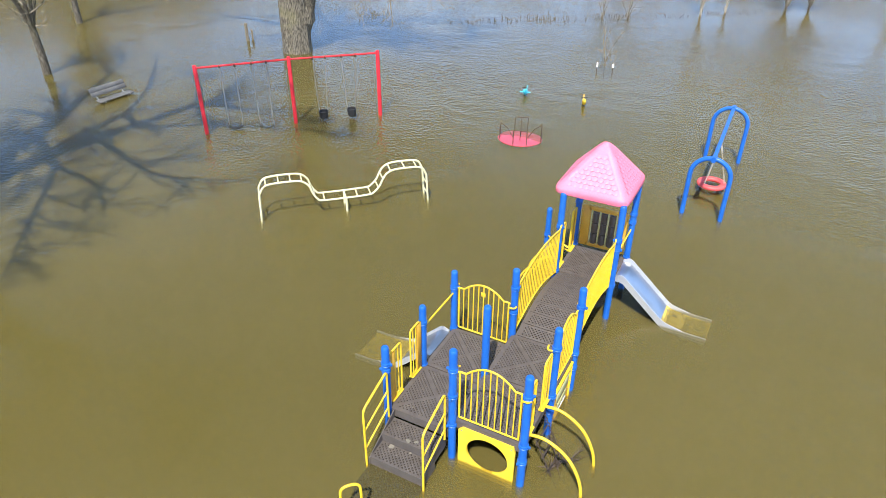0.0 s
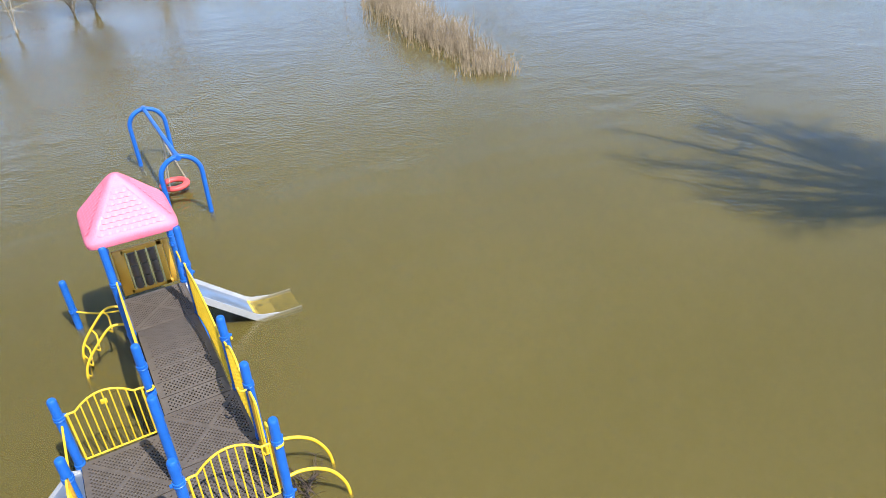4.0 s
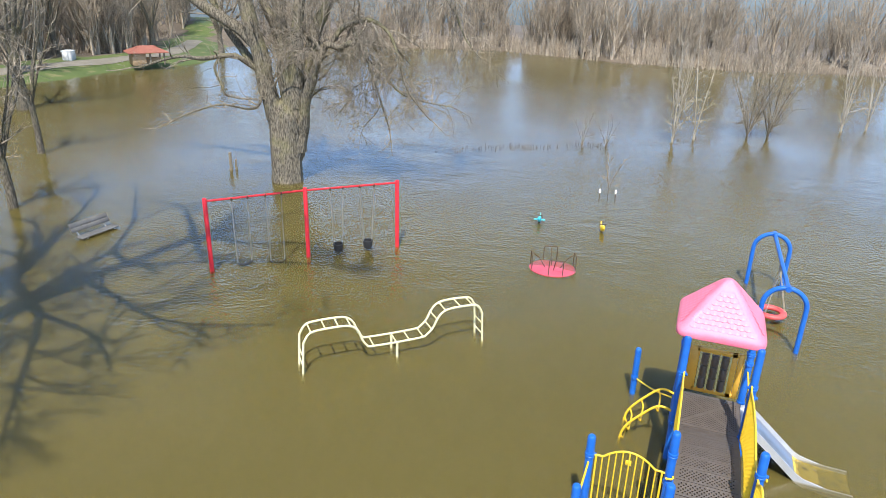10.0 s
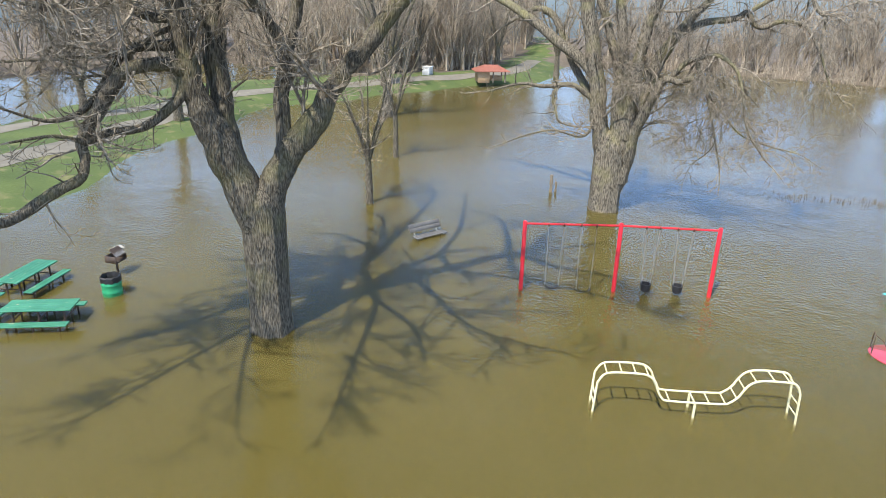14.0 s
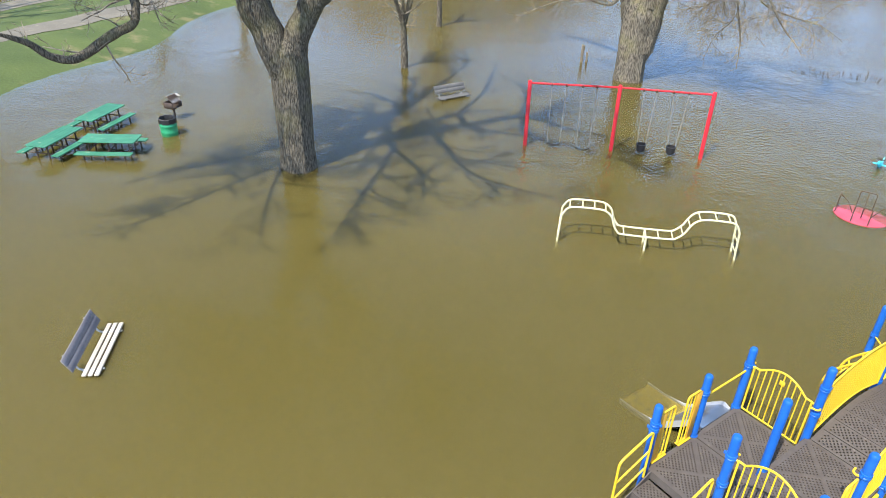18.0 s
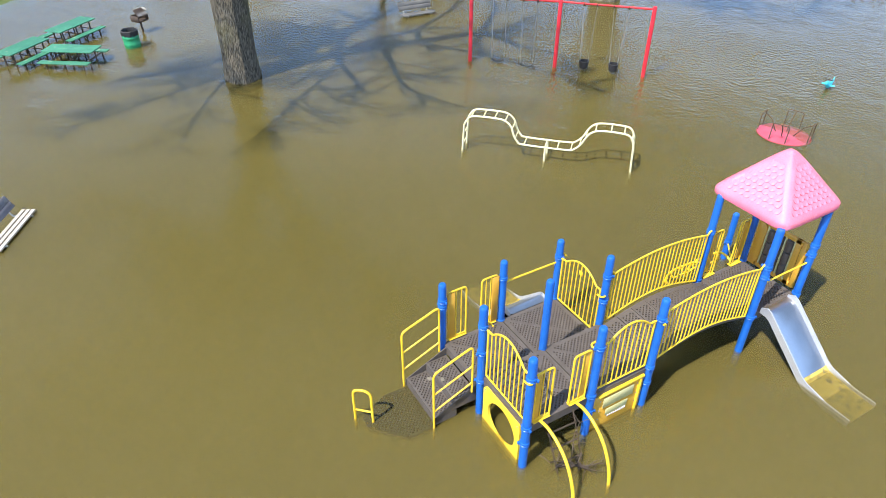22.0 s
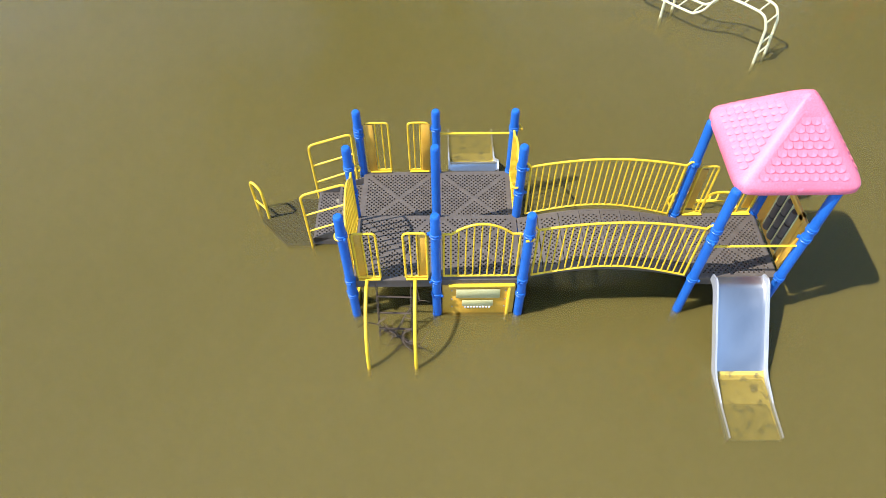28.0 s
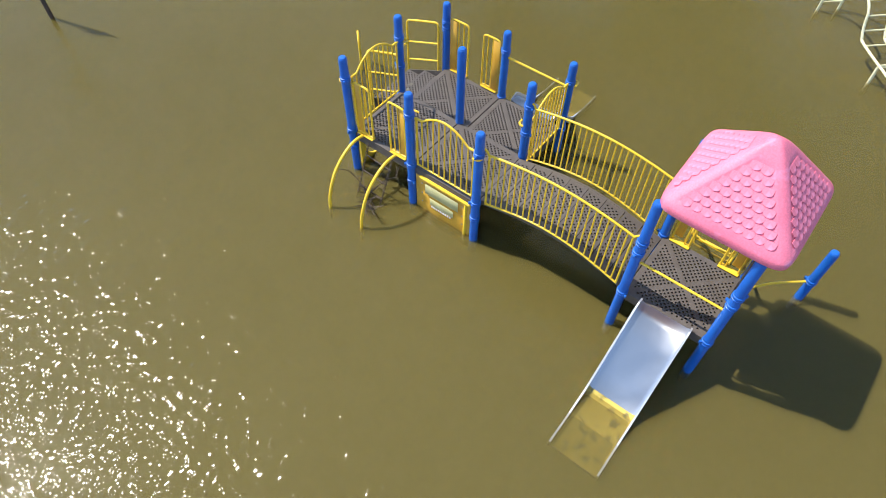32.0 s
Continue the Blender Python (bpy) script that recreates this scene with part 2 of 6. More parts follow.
# Holds mud and the yellow that murky water gives submerged steel.
MUD_TINT = surface("mud and murky-water tint on steel", (0.50, 0.37, 0.06), (0.62, 0.47, 0.10), 0.75, scale=3.2, fine=40, bump=0.2, dirt=(0.20, 0.16, 0.055), dirt_at=0.52)
GALV = surface("galvanised chain steel", (0.30, 0.31, 0.32), (0.42, 0.43, 0.44), 0.5, metal=0.7, scale=12, fine=90, bump=0.1)
DARK_METAL = surface("dark rusty steel", (0.05, 0.035, 0.028), (0.10, 0.07, 0.05), 0.7, metal=0.2, scale=9, fine=60, bump=0.2)
BLACK = surface("black rubber", (0.012, 0.012, 0.013), (0.025, 0.025, 0.026), 0.6, scale=8, fine=60, bump=0.1)
ROLLER = surface("brown moulded rollers", (0.07, 0.055, 0.045), (0.10, 0.08, 0.065), 0.45, scale=8, fine=50, bump=0.1)
RED = surface("red painted steel", (0.54, 0.012, 0.024), (0.64, 0.02, 0.034), 0.4, scale=3, fine=50, bump=0.06, dirt=(0.45, 0.05, 0.04), dirt_at=0.66)
RED_PLASTIC = surface("red moulded plastic", (0.66, 0.07, 0.07), (0.74, 0.11, 0.10), 0.5, scale=4, fine=50, bump=0.08)
MERRY = surface("worn red painted plate", (0.55, 0.065, 0.10), (0.63, 0.095, 0.135), 0.5, scale=3, fine=60, bump=0.12, dirt=(0.45, 0.06, 0.09), dirt_at=0.6)
# Paler than the bed: brightness from facing sun and sky, put into the colour.
SLIDE_SIDE = surface("steel edge with sunlit paleness in its colour", (0.50, 0.51, 0.53), (0.60, 0.61, 0.63), 0.42, metal=0.5, scale=3, fine=80, bump=0.03)
CREAM = surface("cream painted steel", (0.66, 0.61, 0.36), (0.76, 0.71, 0.46), 0.45, scale=4, fine=60, bump=0.05, dirt=(0.6, 0.52, 0.28), dirt_at=0.66)
CREAM_BOARD = surface("pale printed board", (0.50, 0.46, 0.20), (0.57, 0.53, 0.26), 0.5, scale=5, fine=60, bump=0.03)
TURQUOISE = surface("turquoise painted metal", (0.03, 0.42, 0.55), (0.06, 0.52, 0.64), 0.4, scale=6, fine=60, bump=0.05)
BENCH_WOOD = surface("weathered pale bench planks", (0.42, 0.37, 0.30), (0.54, 0.48, 0.40), 0.8, scale=3, fine=30, bump=0.3, dirt=(0.36, 0.32, 0.27), dirt_at=0.6, vary=0.06)
PALE_GREY_WOOD = surface("bleached grey planks", (0.10, 0.095, 0.09), (0.15, 0.145, 0.135), 0.85, scale=3, fine=30, bump=0.35, dirt=(0.2, 0.19, 0.17), dirt_at=0.6, vary=0.08)
GREY_WOOD = surface("grey weathered planks", (0.14, 0.135, 0.15), (0.21, 0.20, 0.21), 0.85, scale=3, fine=30, bump=0.35, dirt=(0.27, 0.25, 0.23), dirt_at=0.6, vary=0.08)
GREEN_WOOD = surface("flaking green painted planks", (0.030, 0.17, 0.095), (0.055, 0.24, 0.14), 0.6, scale=2.5, fine=35, bump=0.2, dirt=(0.45, 0.42, 0.27), dirt_at=0.64, vary=0.08)
GREEN_CAN = surface("green plastic drum", (0.015, 0.24, 0.10), (0.03, 0.33, 0.14), 0.45, scale=4, fine=40, bump=0.08)
POST_WOOD = surface("weathered timber", (0.16, 0.13, 0.09), (0.26, 0.22, 0.16), 0.9, scale=5, fine=30, bump=0.4, stretch=(1, 1, 0.2))
WHITE = surface("white plastic sleeve", (0.72, 0.72, 0.70), (0.82, 0.82, 0.80), 0.5, scale=5, fine=50, bump=0.03)
BARK = bark("furrowed grey-brown bark", (0.05, 0.043, 0.032), (0.185, 0.16, 0.118), ridge=30.0, moss=(0.175, 0.165, 0.065), moss_at=0.5)
BARK_TWIG = bark("grey twig bark", (0.12, 0.10, 0.075), (0.33, 0.28, 0.21), ridge=6, moss_at=0.75)
BARK_OAK = bark("pale furrowed bark", (0.07, 0.06, 0.045), (0.255, 0.22, 0.162), ridge=28.0, moss=(0.27, 0.25, 0.10), moss_at=0.5)
BARK_PALE = bark("pale smooth sapling bark", (0.23, 0.20, 0.155), (0.44, 0.39, 0.32), ridge=5, moss_at=0.8)
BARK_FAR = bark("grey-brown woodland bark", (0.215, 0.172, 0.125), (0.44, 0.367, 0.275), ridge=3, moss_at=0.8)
BRUSH = surface("dry tan brush stems", (0.13, 0.095, 0.06), (0.42, 0.33, 0.22), 0.9, scale=2.2, fine=14, bump=0)
REED = surface("dead reed stems", (0.09, 0.075, 0.05), (0.18, 0.15, 0.10), 0.9, scale=1.5, fine=12, bump=0)
GRASS = surface("short spring grass", (0.055, 0.084, 0.018), (0.092, 0.124, 0.030), 0.95, scale=0.35, fine=9, bump=0.5, dirt=(0.16, 0.15, 0.06), dirt_at=0.56, bump_size=0.05)
LITTER = surface("woodland floor of dead leaves", (0.09, 0.07, 0.048), (0.16, 0.125, 0.09), 0.95, scale=0.4, fine=7, bump=0.5, bump_size=0.05)
PATH_STONE = surface("pale crushed stone path", (0.145, 0.13, 0.10), (0.205, 0.185, 0.145), 0.95, scale=0.8, fine=14, bump=0.4, dirt=(0.26, 0.24, 0.16), dirt_at=0.62)
ROOF_RED = surface("red metal roof sheets", (0.25, 0.088, 0.058), (0.31, 0.112, 0.074), 0.6, scale=1.5, fine=12, bump=0.1, vary=0.06)
BRICK = surface("tan block wall", (0.36, 0.24, 0.13), (0.44, 0.30, 0.17), 0.85, scale=2, fine=18, bump=0.2)
CONCRETE = surface("light concrete", (0.46, 0.45, 0.42), (0.58, 0.57, 0.54), 0.9, scale=2, fine=20, bump=0.2)
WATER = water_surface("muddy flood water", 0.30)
MURK_A = murk("faint murk sheet", 0.32)
MURK_B = murk("thin murk sheet", 0.32)
MURK_C = murk("thick murk sheet", 0.5)
MURK_D = murk("opaque murk sheet", 1.0)


# ---- mesh building ----
class Shape:
    """Collects tubes, boxes and prisms into one mesh."""

    def __init__(self):
        self.v, self.f = [], []

    def add(self, verts, faces):
        k = len(self.v)
        self.v.extend(tuple(p) for p in verts)
        self.f.extend(tuple(i + k for i in q) for q in faces)
        return self

    def tube(self, pts, r, sides=8, caps=True):
        pts = [Vector(p) for p in pts]
        n = len(pts)
        radii = list(r) if isinstance(r, (list, tuple)) else [r] * n
        d = (pts[1] - pts[0]).normalized()
        u = d.orthogonal().normalized()
        verts = []
        for i, p in enumerate(pts):
            e = (pts[min(i + 1, n - 1)] - pts[max(i - 1, 0)]).normalized()
            u = (u - e * u.dot(e)).normalized() if abs(u.dot(e)) < 0.999 else e.orthogonal().normalized()
            w = e.cross(u)
            for k in range(sides):
                a = math.tau * k / sides
                verts.append(p + radii[i] * (math.cos(a) * u + math.sin(a) * w))
        faces = [(i * sides + k, i * sides + (k + 1) % sides, (i + 1) * sides + (k + 1) % sides, (i + 1) * sides + k) for i in range(n - 1) for k in range(sides)]
        if caps:
            faces += [tuple(range(sides - 1, -1, -1)), tuple(range((n - 1) * sides, n * sides))]
        return self.add(verts, faces)

    def box(self, size, m=None, bevel=0.0):
        """A box about the origin, moved by the matrix m, with chamfered upright and flat edges."""
        x, y, z = (s / 2 for s in size)
        b = min(bevel, x * 0.9, y * 0.9, z * 0.9)
        m = m or Matrix()
        if b <= 0:
            verts = [(i * x, j * y, k * z) for i in (-1, 1) for j in (-1, 1) for k in (-1, 1)]
            faces = [(0, 1, 3, 2), (4, 6, 7, 5), (0, 4, 5, 1), (2, 3, 7, 6), (0, 2, 6, 4), (1, 5, 7, 3)]
            return self.add([m @ Vector(p) for p in verts], faces)

        def ring(h, w):
            return [(-x + w, -y + b + w, h), (-x + b + w, -y + w, h), (x - b - w, -y + w, h), (x - w, -y + b + w, h), (x - w, y - b - w, h), (x - b - w, y - w, h), (-x + b + w, y - w, h), (-x + w, y - b - w, h)]

        b2 = b * 0.6
        verts = ring(-z, b2) + ring(-z + b, 0) + ring(z - b, 0) + ring(z, b2)
        faces = [(i * 8 + k, i * 8 + (k + 1) % 8, (i + 1) * 8 + (k + 1) % 8, (i + 1) * 8 + k) for i in range(3) for k in range(8)]
        faces += [tuple(range(7, -1, -1)), tuple(range(24, 32))]
        return self.add([m @ Vector(p) for p in verts], faces)

    def lathe(self, profile, sides=20, m=None):
        """Turns (radius, height) pairs about z."""
        m = m or Matrix()
        n = len(profile)
        verts = [m @ Vector((r * math.cos(math.tau * k / sides), r * math.sin(math.tau * k / sides), h)) for r, h in profile for k in range(sides)]
        faces = [(i * sides + k, i * sides + (k + 1) % sides, (i + 1) * sides + (k + 1) % sides, (i + 1) * sides + k) for i in range(n - 1) for k in range(sides)]
        faces += [tuple(range(sides - 1, -1, -1)), tuple(range((n - 1) * sides, n * sides))]
        return self.add(verts, faces)

    def ring(self, big, small, m=None, n=28, sides=10, flat=1.0):
        m = m or Matrix()
        verts = []
        for i in range(n):
            a = math.tau * i / n
            for k in range(sides):
                c = math.tau * k / sides
                r = big + small * math.cos(c)
                verts.append(m @ Vector((r * math.cos(a), r * math.sin(a), small * flat * math.sin(c))))
        faces = [(i * sides + k, ((i + 1) % n) * sides + k, ((i + 1) % n) * sides + (k + 1) % sides, i * sides + (k + 1) % sides) for i in range(n) for k in range(sides)]
        return self.add(verts, faces)

    def slab(self, outline, z0, z1, m=None):
        """An upright prism over a flat outline."""
        m = m or Matrix()
        n = len(outline)
        verts = [m @ Vector((x, y, z)) for z in (z0, z1) for x, y in outline]
        faces = [(k, (k + 1) % n, n + (k + 1) % n, n + k) for k in range(n)] + [tuple(range(n - 1, -1, -1)), tuple(range(n, 2 * n))]
        return self.add(verts, faces)

    def mesh(self, name, mat, smooth=38):
        me = bpy.data.meshes.new(name)
        me.from_pydata(self.v, [], self.f)
        me.materials.append(mat)
        me.update()
        if smooth:
            me.polygons.foreach_set("use_smooth", [True] * len(me.polygons))
            me.set_sharp_from_angle(angle=radians(smooth))
        return me


def part(name, shape, mat, parent, label="", smooth=38):
    """Links a shape as one mesh object under a thing or a part."""
    ob = new(name, shape.mesh(name, mat, smooth) if isinstance(shape, Shape) else shape)
    ob.parent = parent
    if label:
        ob["label"] = label
    return ob


def thing(name, label, category, group="", kind="", at=None):
    ob = new(name)
    ob.empty_display_size = 0.2
    if at:
        ob.matrix_world = at
    return tagged(ob, label, category, group, kind)


def solid(name, shape, mat, label, category, kind="", group="", smooth=38):
    return tagged(new(name, shape.mesh(name, mat, smooth)), label, category, group, kind)


def curve(pts, n=6):
    """A smooth line through the points."""
    pts = [Vector(p) for p in pts]
    out = []
    for i in range(len(pts) - 1):
        a, b, c, d = pts[max(i - 1, 0)], pts[i], pts[i + 1], pts[min(i + 2, len(pts) - 1)]
        for k in range(n):
            t = k / n
            out.append(0.5 * ((2 * b) + (c - a) * t + (2 * a - 5 * b + 4 * c - d) * t * t + (3 * b - a - 3 * c + d) * t ** 3))
    return out + [pts[-1]]


def fillet(pts, r, n=4, closed=False):
    """A line with rounded corners."""
    pts = [Vector(p) for p in pts]
    out = [] if closed else [pts[0]]
    idx = range(len(pts)) if closed else range(1, len(pts) - 1)
    for i in idx:
        p, a, c = pts[i], pts[i - 1], pts[(i + 1) % len(pts)]
        u, w = a - p, c - p
        k = min(r, u.length * 0.48, w.length * 0.48)
        s, e = p + u.normalized() * k, p + w.normalized() * k
        for j in range(n + 1):
            t = j / n
            out.append(s * (1 - t) ** 2 + p * 2 * t * (1 - t) + e * t * t)
    if not closed:
        out.append(pts[-1])
    else:
        out.append(out[0])
    return out


# ---- ground, water, bank ----
SHORE = [(-70, -18), (-40, 4), (-18.6, 18.7), (-8.1, 27.9), (-3.7, 31.9), (7.4, 42.3), (18.7, 50.1), (35.3, 50.3), (49.6, 48.6), (77.9, 64.9), (126.4, 108.1)]
FAR_SHORE = [(66, 150), (69, 60), (76, 40), (80.5, 26), (78, 20.5), (75, 11.0), (74, 0.0), (78.5, -16.0), (83, -40), (74, -80), (62, -140)]


def signed(px, py, line):
    """Distance from a line of points: positive on its left side."""
    best = np.full(px.shape, 1e9)
    sign = np.ones(px.shape)
    for (ax, ay), (bx, by) in zip(line[:-1], line[1:]):
        dx, dy = bx - ax, by - ay
        k = np.clip(((px - ax) * dx + (py - ay) * dy) / (dx * dx + dy * dy), 0, 1)
        ex, ey = px - ax - k * dx, py - ay - k * dy
        d = np.hypot(ex, ey)
        s = np.where(dx * ey - dy * ex >= 0, 1.0, -1.0)
        near = d < best
        best, sign = np.where(near, d, best), np.where(near, s, sign)
    return best * sign


def step01(a, b, x):
    k = np.clip((x - a) / (b - a), 0, 1)
    return k * k * (3 - 2 * k)


def land_height(px, py):
    q = signed(px, py, SHORE)
    wob = 0.5 * np.sin(px * 0.55 + 1.3) + 0.5 * np.sin(py * 0.43 + px * 0.21)
    bank = 1.35 * step01(-4.5, 5.5, q + wob) * (1 - step01(11, 15, q + wob) * (1 - step01(26, 36, px)))
    far = 1.3 * step01(-3.0, 4.0, signed(px, py, FAR_SHORE) + wob)
    beyond = 1.4 * step01(30, 37, q) * (1 - step01(26, 36, px)) + 0.4 * step01(46, 60, q)
    r = np.hypot(px, py)
    rim = 1.2 * step01(98, 106, r)
    # past the woods the ground sinks, shaped to show sky in the camera's view
    return np.maximum(-0.62 + bank + far * (q < 30) + beyond, -0.62 + rim) - 0.056 * np.maximum(0, r - 112)


def ground_sheet():
    xs = np.concatenate([[-2500, -900, -300, -140], np.arange(-90, 130.1, 1.6), [136, 150, 170, 230, 300, 500, 900, 2500]])
    ys = np.concatenate([[-2500, -900, -300, -160], np.arange(-110, 130.1, 1.6), [136, 150, 170, 230, 300, 500, 900, 2500]])
    gx, gy = np.meshgrid(xs, ys)
    gz = land_height(gx, gy)
    w = len(xs)
    me = bpy.data.meshes.new("ground")
    me.from_pydata(np.stack([gx, gy, gz], -1).reshape(-1, 3).tolist(), [], [(j * w + i, j * w + i + 1, (j + 1) * w + i + 1, (j + 1) * w + i) for j in range(len(ys) - 1) for i in range(w - 1)])
    me.materials.append(GRASS)
    me.materials.append(LITTER)
    cx, cy = (gx[1:, 1:] + gx[:-1, :-1]) / 2, (gy[1:, 1:] + gy[:-1, :-1]) / 2
    wild = (signed(cx, cy, FAR_SHORE) > -6) & (signed(cx, cy, SHORE) < 4) | (signed(cx, cy, SHORE) > 26) | (signed(cx, cy, SHORE) > 7.5) & (cx > 33)
    me.polygons.foreach_set("material_index", wild.ravel().astype(int).tolist())
    me.polygons.foreach_set("use_smooth", [True] * len(me.polygons))
    return tagged(new("ground", me), "short green grass on a low bank, drowned under muddy flood water", "ground", kind="structure")


ground_sheet()


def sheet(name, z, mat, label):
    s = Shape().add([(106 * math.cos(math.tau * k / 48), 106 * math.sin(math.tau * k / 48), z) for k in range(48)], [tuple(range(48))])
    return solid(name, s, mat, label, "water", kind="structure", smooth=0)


sheet("water", 0.0, WATER, "olive-brown muddy flood water with small wind ripples")
# Stacked flat sheets imitate murky water swallowing light with depth; the lowest is opaque.
sheet("murk_sheet_upper", -0.03, MURK_A, "thin see-through sheet imitating light fading in murky water")
sheet("murk_sheet_middle", -0.09, MURK_B, "second see-through sheet imitating light fading in murky water")
sheet("murk_sheet_deep", -0.18, MURK_C, "denser see-through sheet imitating light fading in murky water")
sheet("murk_sheet_lower", -0.30, MURK_D, "opaque sheet imitating the depth where murky water swallows light")


def along_shore(q, lo, hi, n):
    """A line at distance q inland of the shore, between two stations."""
    line = [Vector(p) for p in SHORE]
    out = []
    for k in range(n):
        s = lo + (hi - lo) * k / (n - 1)
        i = min(int(s), len(line) - 2)
        d = (line[i + 1] - line[i])
        p = line[i] + d * (s - i)
        a = (line[min(i + 1, len(line) - 1)] - line[max(i - 1, 0)]).normalized()
        b = (line[min(i + 2, len(line) - 1)] - line[i]).normalized()
        e = a.lerp(b, s - i).normalized()
        qq = q(s) if callable(q) else q
        out.append(p + Vector((-e.y, e.x)) * qq)
    return out


def path_strip(name, q, width, lo, hi):
    s = Shape()
    mid = along_shore(q, lo, hi, 60)
    verts = []
    for i, p in enumerate(mid):
        d = (mid[min(i + 1, 59)] - mid[max(i - 1, 0)]).normalized()
        nrm = Vector((-d.y, d.x))
        for k in (-1, -0.33, 0.33, 1):
            e = p + nrm * k * (width / 2 + 0.12 * math.sin(i * 1.7 + k))
            z = float(land_height(np.array([e.x]), np.array([e.y]))[0])
            verts.append((e.x, e.y, z + (0.05 if abs(k) < 1 else 0.02)))
    s.add(verts, [(i * 4 + k, i * 4 + k + 1, i * 4 + k + 5, i * 4 + k + 4) for i in range(59) for k in range(3)])
    solid(name, s, PATH_STONE, "pale crushed stone footpath along the grass bank", "path", kind="structure")


def bends(*knots):
    """A line of distances from the shore, between given stations."""
    return lambda s: float(np.interp(s, [k[0] for k in knots], [k[1] for k in knots]))


path_strip("path_near", bends((1.5, 8.0), (4.0, 6.0), (4.3, 4.9), (4.7, 3.6), (5.3, 3.4), (5.8, 4.0)), 1.8, 1.5, 5.8)
path_strip("path_far", bends((1.5, 13.0), (4.0, 12.0), (4.8, 9.8), (5.1, 7.6), (5.6, 5.2), (6.0, 4.3), (7.2, 4.0), (8.5, 4.5)), 1.9, 1.5, 8.5)

# ---- the play structure ----
M = 1.22
HIGH, LOW = 0.85, 0.54
POST_R = 0.066
BED_Z = -0.62
play = thing("play_structure", "blue and yellow play structure with pink roof in flood water", "play structure")


def post(x, y, top, rings, base=BED_Z):
    s = Shape().lathe([(POST_R, base), (POST_R, top - 0.055), (POST_R * 0.93, top - 0.025), (POST_R * 0.7, top - 0.006), (0.012, top)], 20, Matrix.Translation((x, y, 0)))
    p = part("post", s, BLUE, play)
    for z in rings:
        c = Shape()
        mm = Matrix.Translation((x, y, z))
        c.lathe([(POST_R + 0.001, -0.045), (POST_R + 0.012, -0.04), (POST_R + 0.014, -0.012), (POST_R + 0.006, -0.006), (POST_R + 0.006, 0.006), (POST_R + 0.014, 0.012), (POST_R + 0.012, 0.04), (POST_R + 0.001, 0.045)], 20, mm)
        a = random.uniform(0, 6.28)
        c.box((0.05, 0.03, 0.05), mm @ pose(0, 0, 0, 0, 0, math.degrees(a)) @ Matrix.Translation((POST_R + 0.02, 0, 0)), 0.006)
        part("collar", c, BLUE, p)
    return p


for i, x in enumerate((-M, 0, M)):
    post(x, -M, 2.30, (1.90, HIGH + 0.03, 0.53))
    if i == 1:
        post(x, 0, 2.30, ())
    else:
        post(x, 0, 2.30, (1.88, 1.36) if i else (1.90, 1.36, 0.74))
    post(x, M, 1.87, (1.50, LOW - 0.02) if i else (1.50, 1.38))
HX0, HX1, HY0, HY1 = 3.65, 4.885, -1.19, 0.02
for x in (HX0, HX1):
    for y in (HY0, HY1):
        post(x, y, 2.70, (1.92, 1.72, HIGH - 0.03) if y < -1 else (1.92, HIGH - 0.03))
post(5.66, 0.91, 1.15, (0.42,))


def perforated(w, l, t, pitch, hole, keep, inside=None):
    """A deck plate with real holes; keep(u, v) says where a hole goes (0 to 1 across the plate)."""
    s = Shape()
    nu, nv = max(1, round(w / pitch)), max(1, round(l / pitch))
    pu, pv = w / nu, l / nv
    idx = {}

    def corner(i, j):
        if (i, j) not in idx:
            idx[i, j] = len(s.v)
            s.v.append((-w / 2 + i * pu, -l / 2 + j * pv, 0.0))
        return idx[i, j]

    for i in range(nu):
        for j in range(nv):
            if inside and not inside(-w / 2 + (i + 0.5) * pu, -l / 2 + (j + 0.5) * pv):
                continue
            c = [corner(i, j), corner(i + 1, j), corner(i + 1, j + 1), corner(i, j + 1)]
            if not keep((i + 0.5) / nu, (j + 0.5) / nv, i, j):
                s.f.append(tuple(c))
                continue
            cx, cy = -w / 2 + (i + 0.5) * pu, -l / 2 + (j + 0.5) * pv
            k = len(s.v)
            for z in (0.0, -0.03):
                for a in range(8):
                    an = math.tau * (a - 2.5) / 8 + math.pi / 8 * 0
                    s.v.append((cx + hole * math.cos(an), cy + hole * math.sin(an), z))
            ring = [(k + a) for a in range(8)]
            for e in range(4):
                a0, a1, a2 = ring[2 * e], ring[2 * e + 1], ring[(2 * e + 2) % 8]
                s.f += [(c[e], c[(e + 1) % 4], a1), (c[e], a1, a0), (c[(e + 1) % 4], a2, a1)]
            s.f += [(k + a, k + (a + 1) % 8, k + 8 + (a + 1) % 8, k + 8 + a) for a in range(8)]
    if inside:
        return s
    # turned-down rim
    k = len(s.v)
    s.v += [(sx * w / 2, sy * l / 2, z) for z in (0.0, -t) for sx, sy in ((-1, -1), (1, -1), (1, 1), (-1, 1))]
    s.f += [(k + (a + 1) % 4, k + a, k + 4 + a, k + 4 + (a + 1) % 4) for a in range(4)]
    return s


def deck_holes(u, v, i, j):
    if min(u, v, 1 - u, 1 - v) < 0.055:
        return False
    if abs(u - v) < 0.022 or abs(u + v - 1) < 0.022:
        return False
    return (i + j) % 2 == 0


def plank_holes(u, v, i, j):
    if min(u, 1 - u) < 0.08 or min(v, 1 - v) < 0.12:
        return False
    d = math.hypot((abs(u - 0.5) - 0.22) / 0.19, (v - 0.5) / 0.42)
    return d < 1.4 and (i + j) % 2 == 0


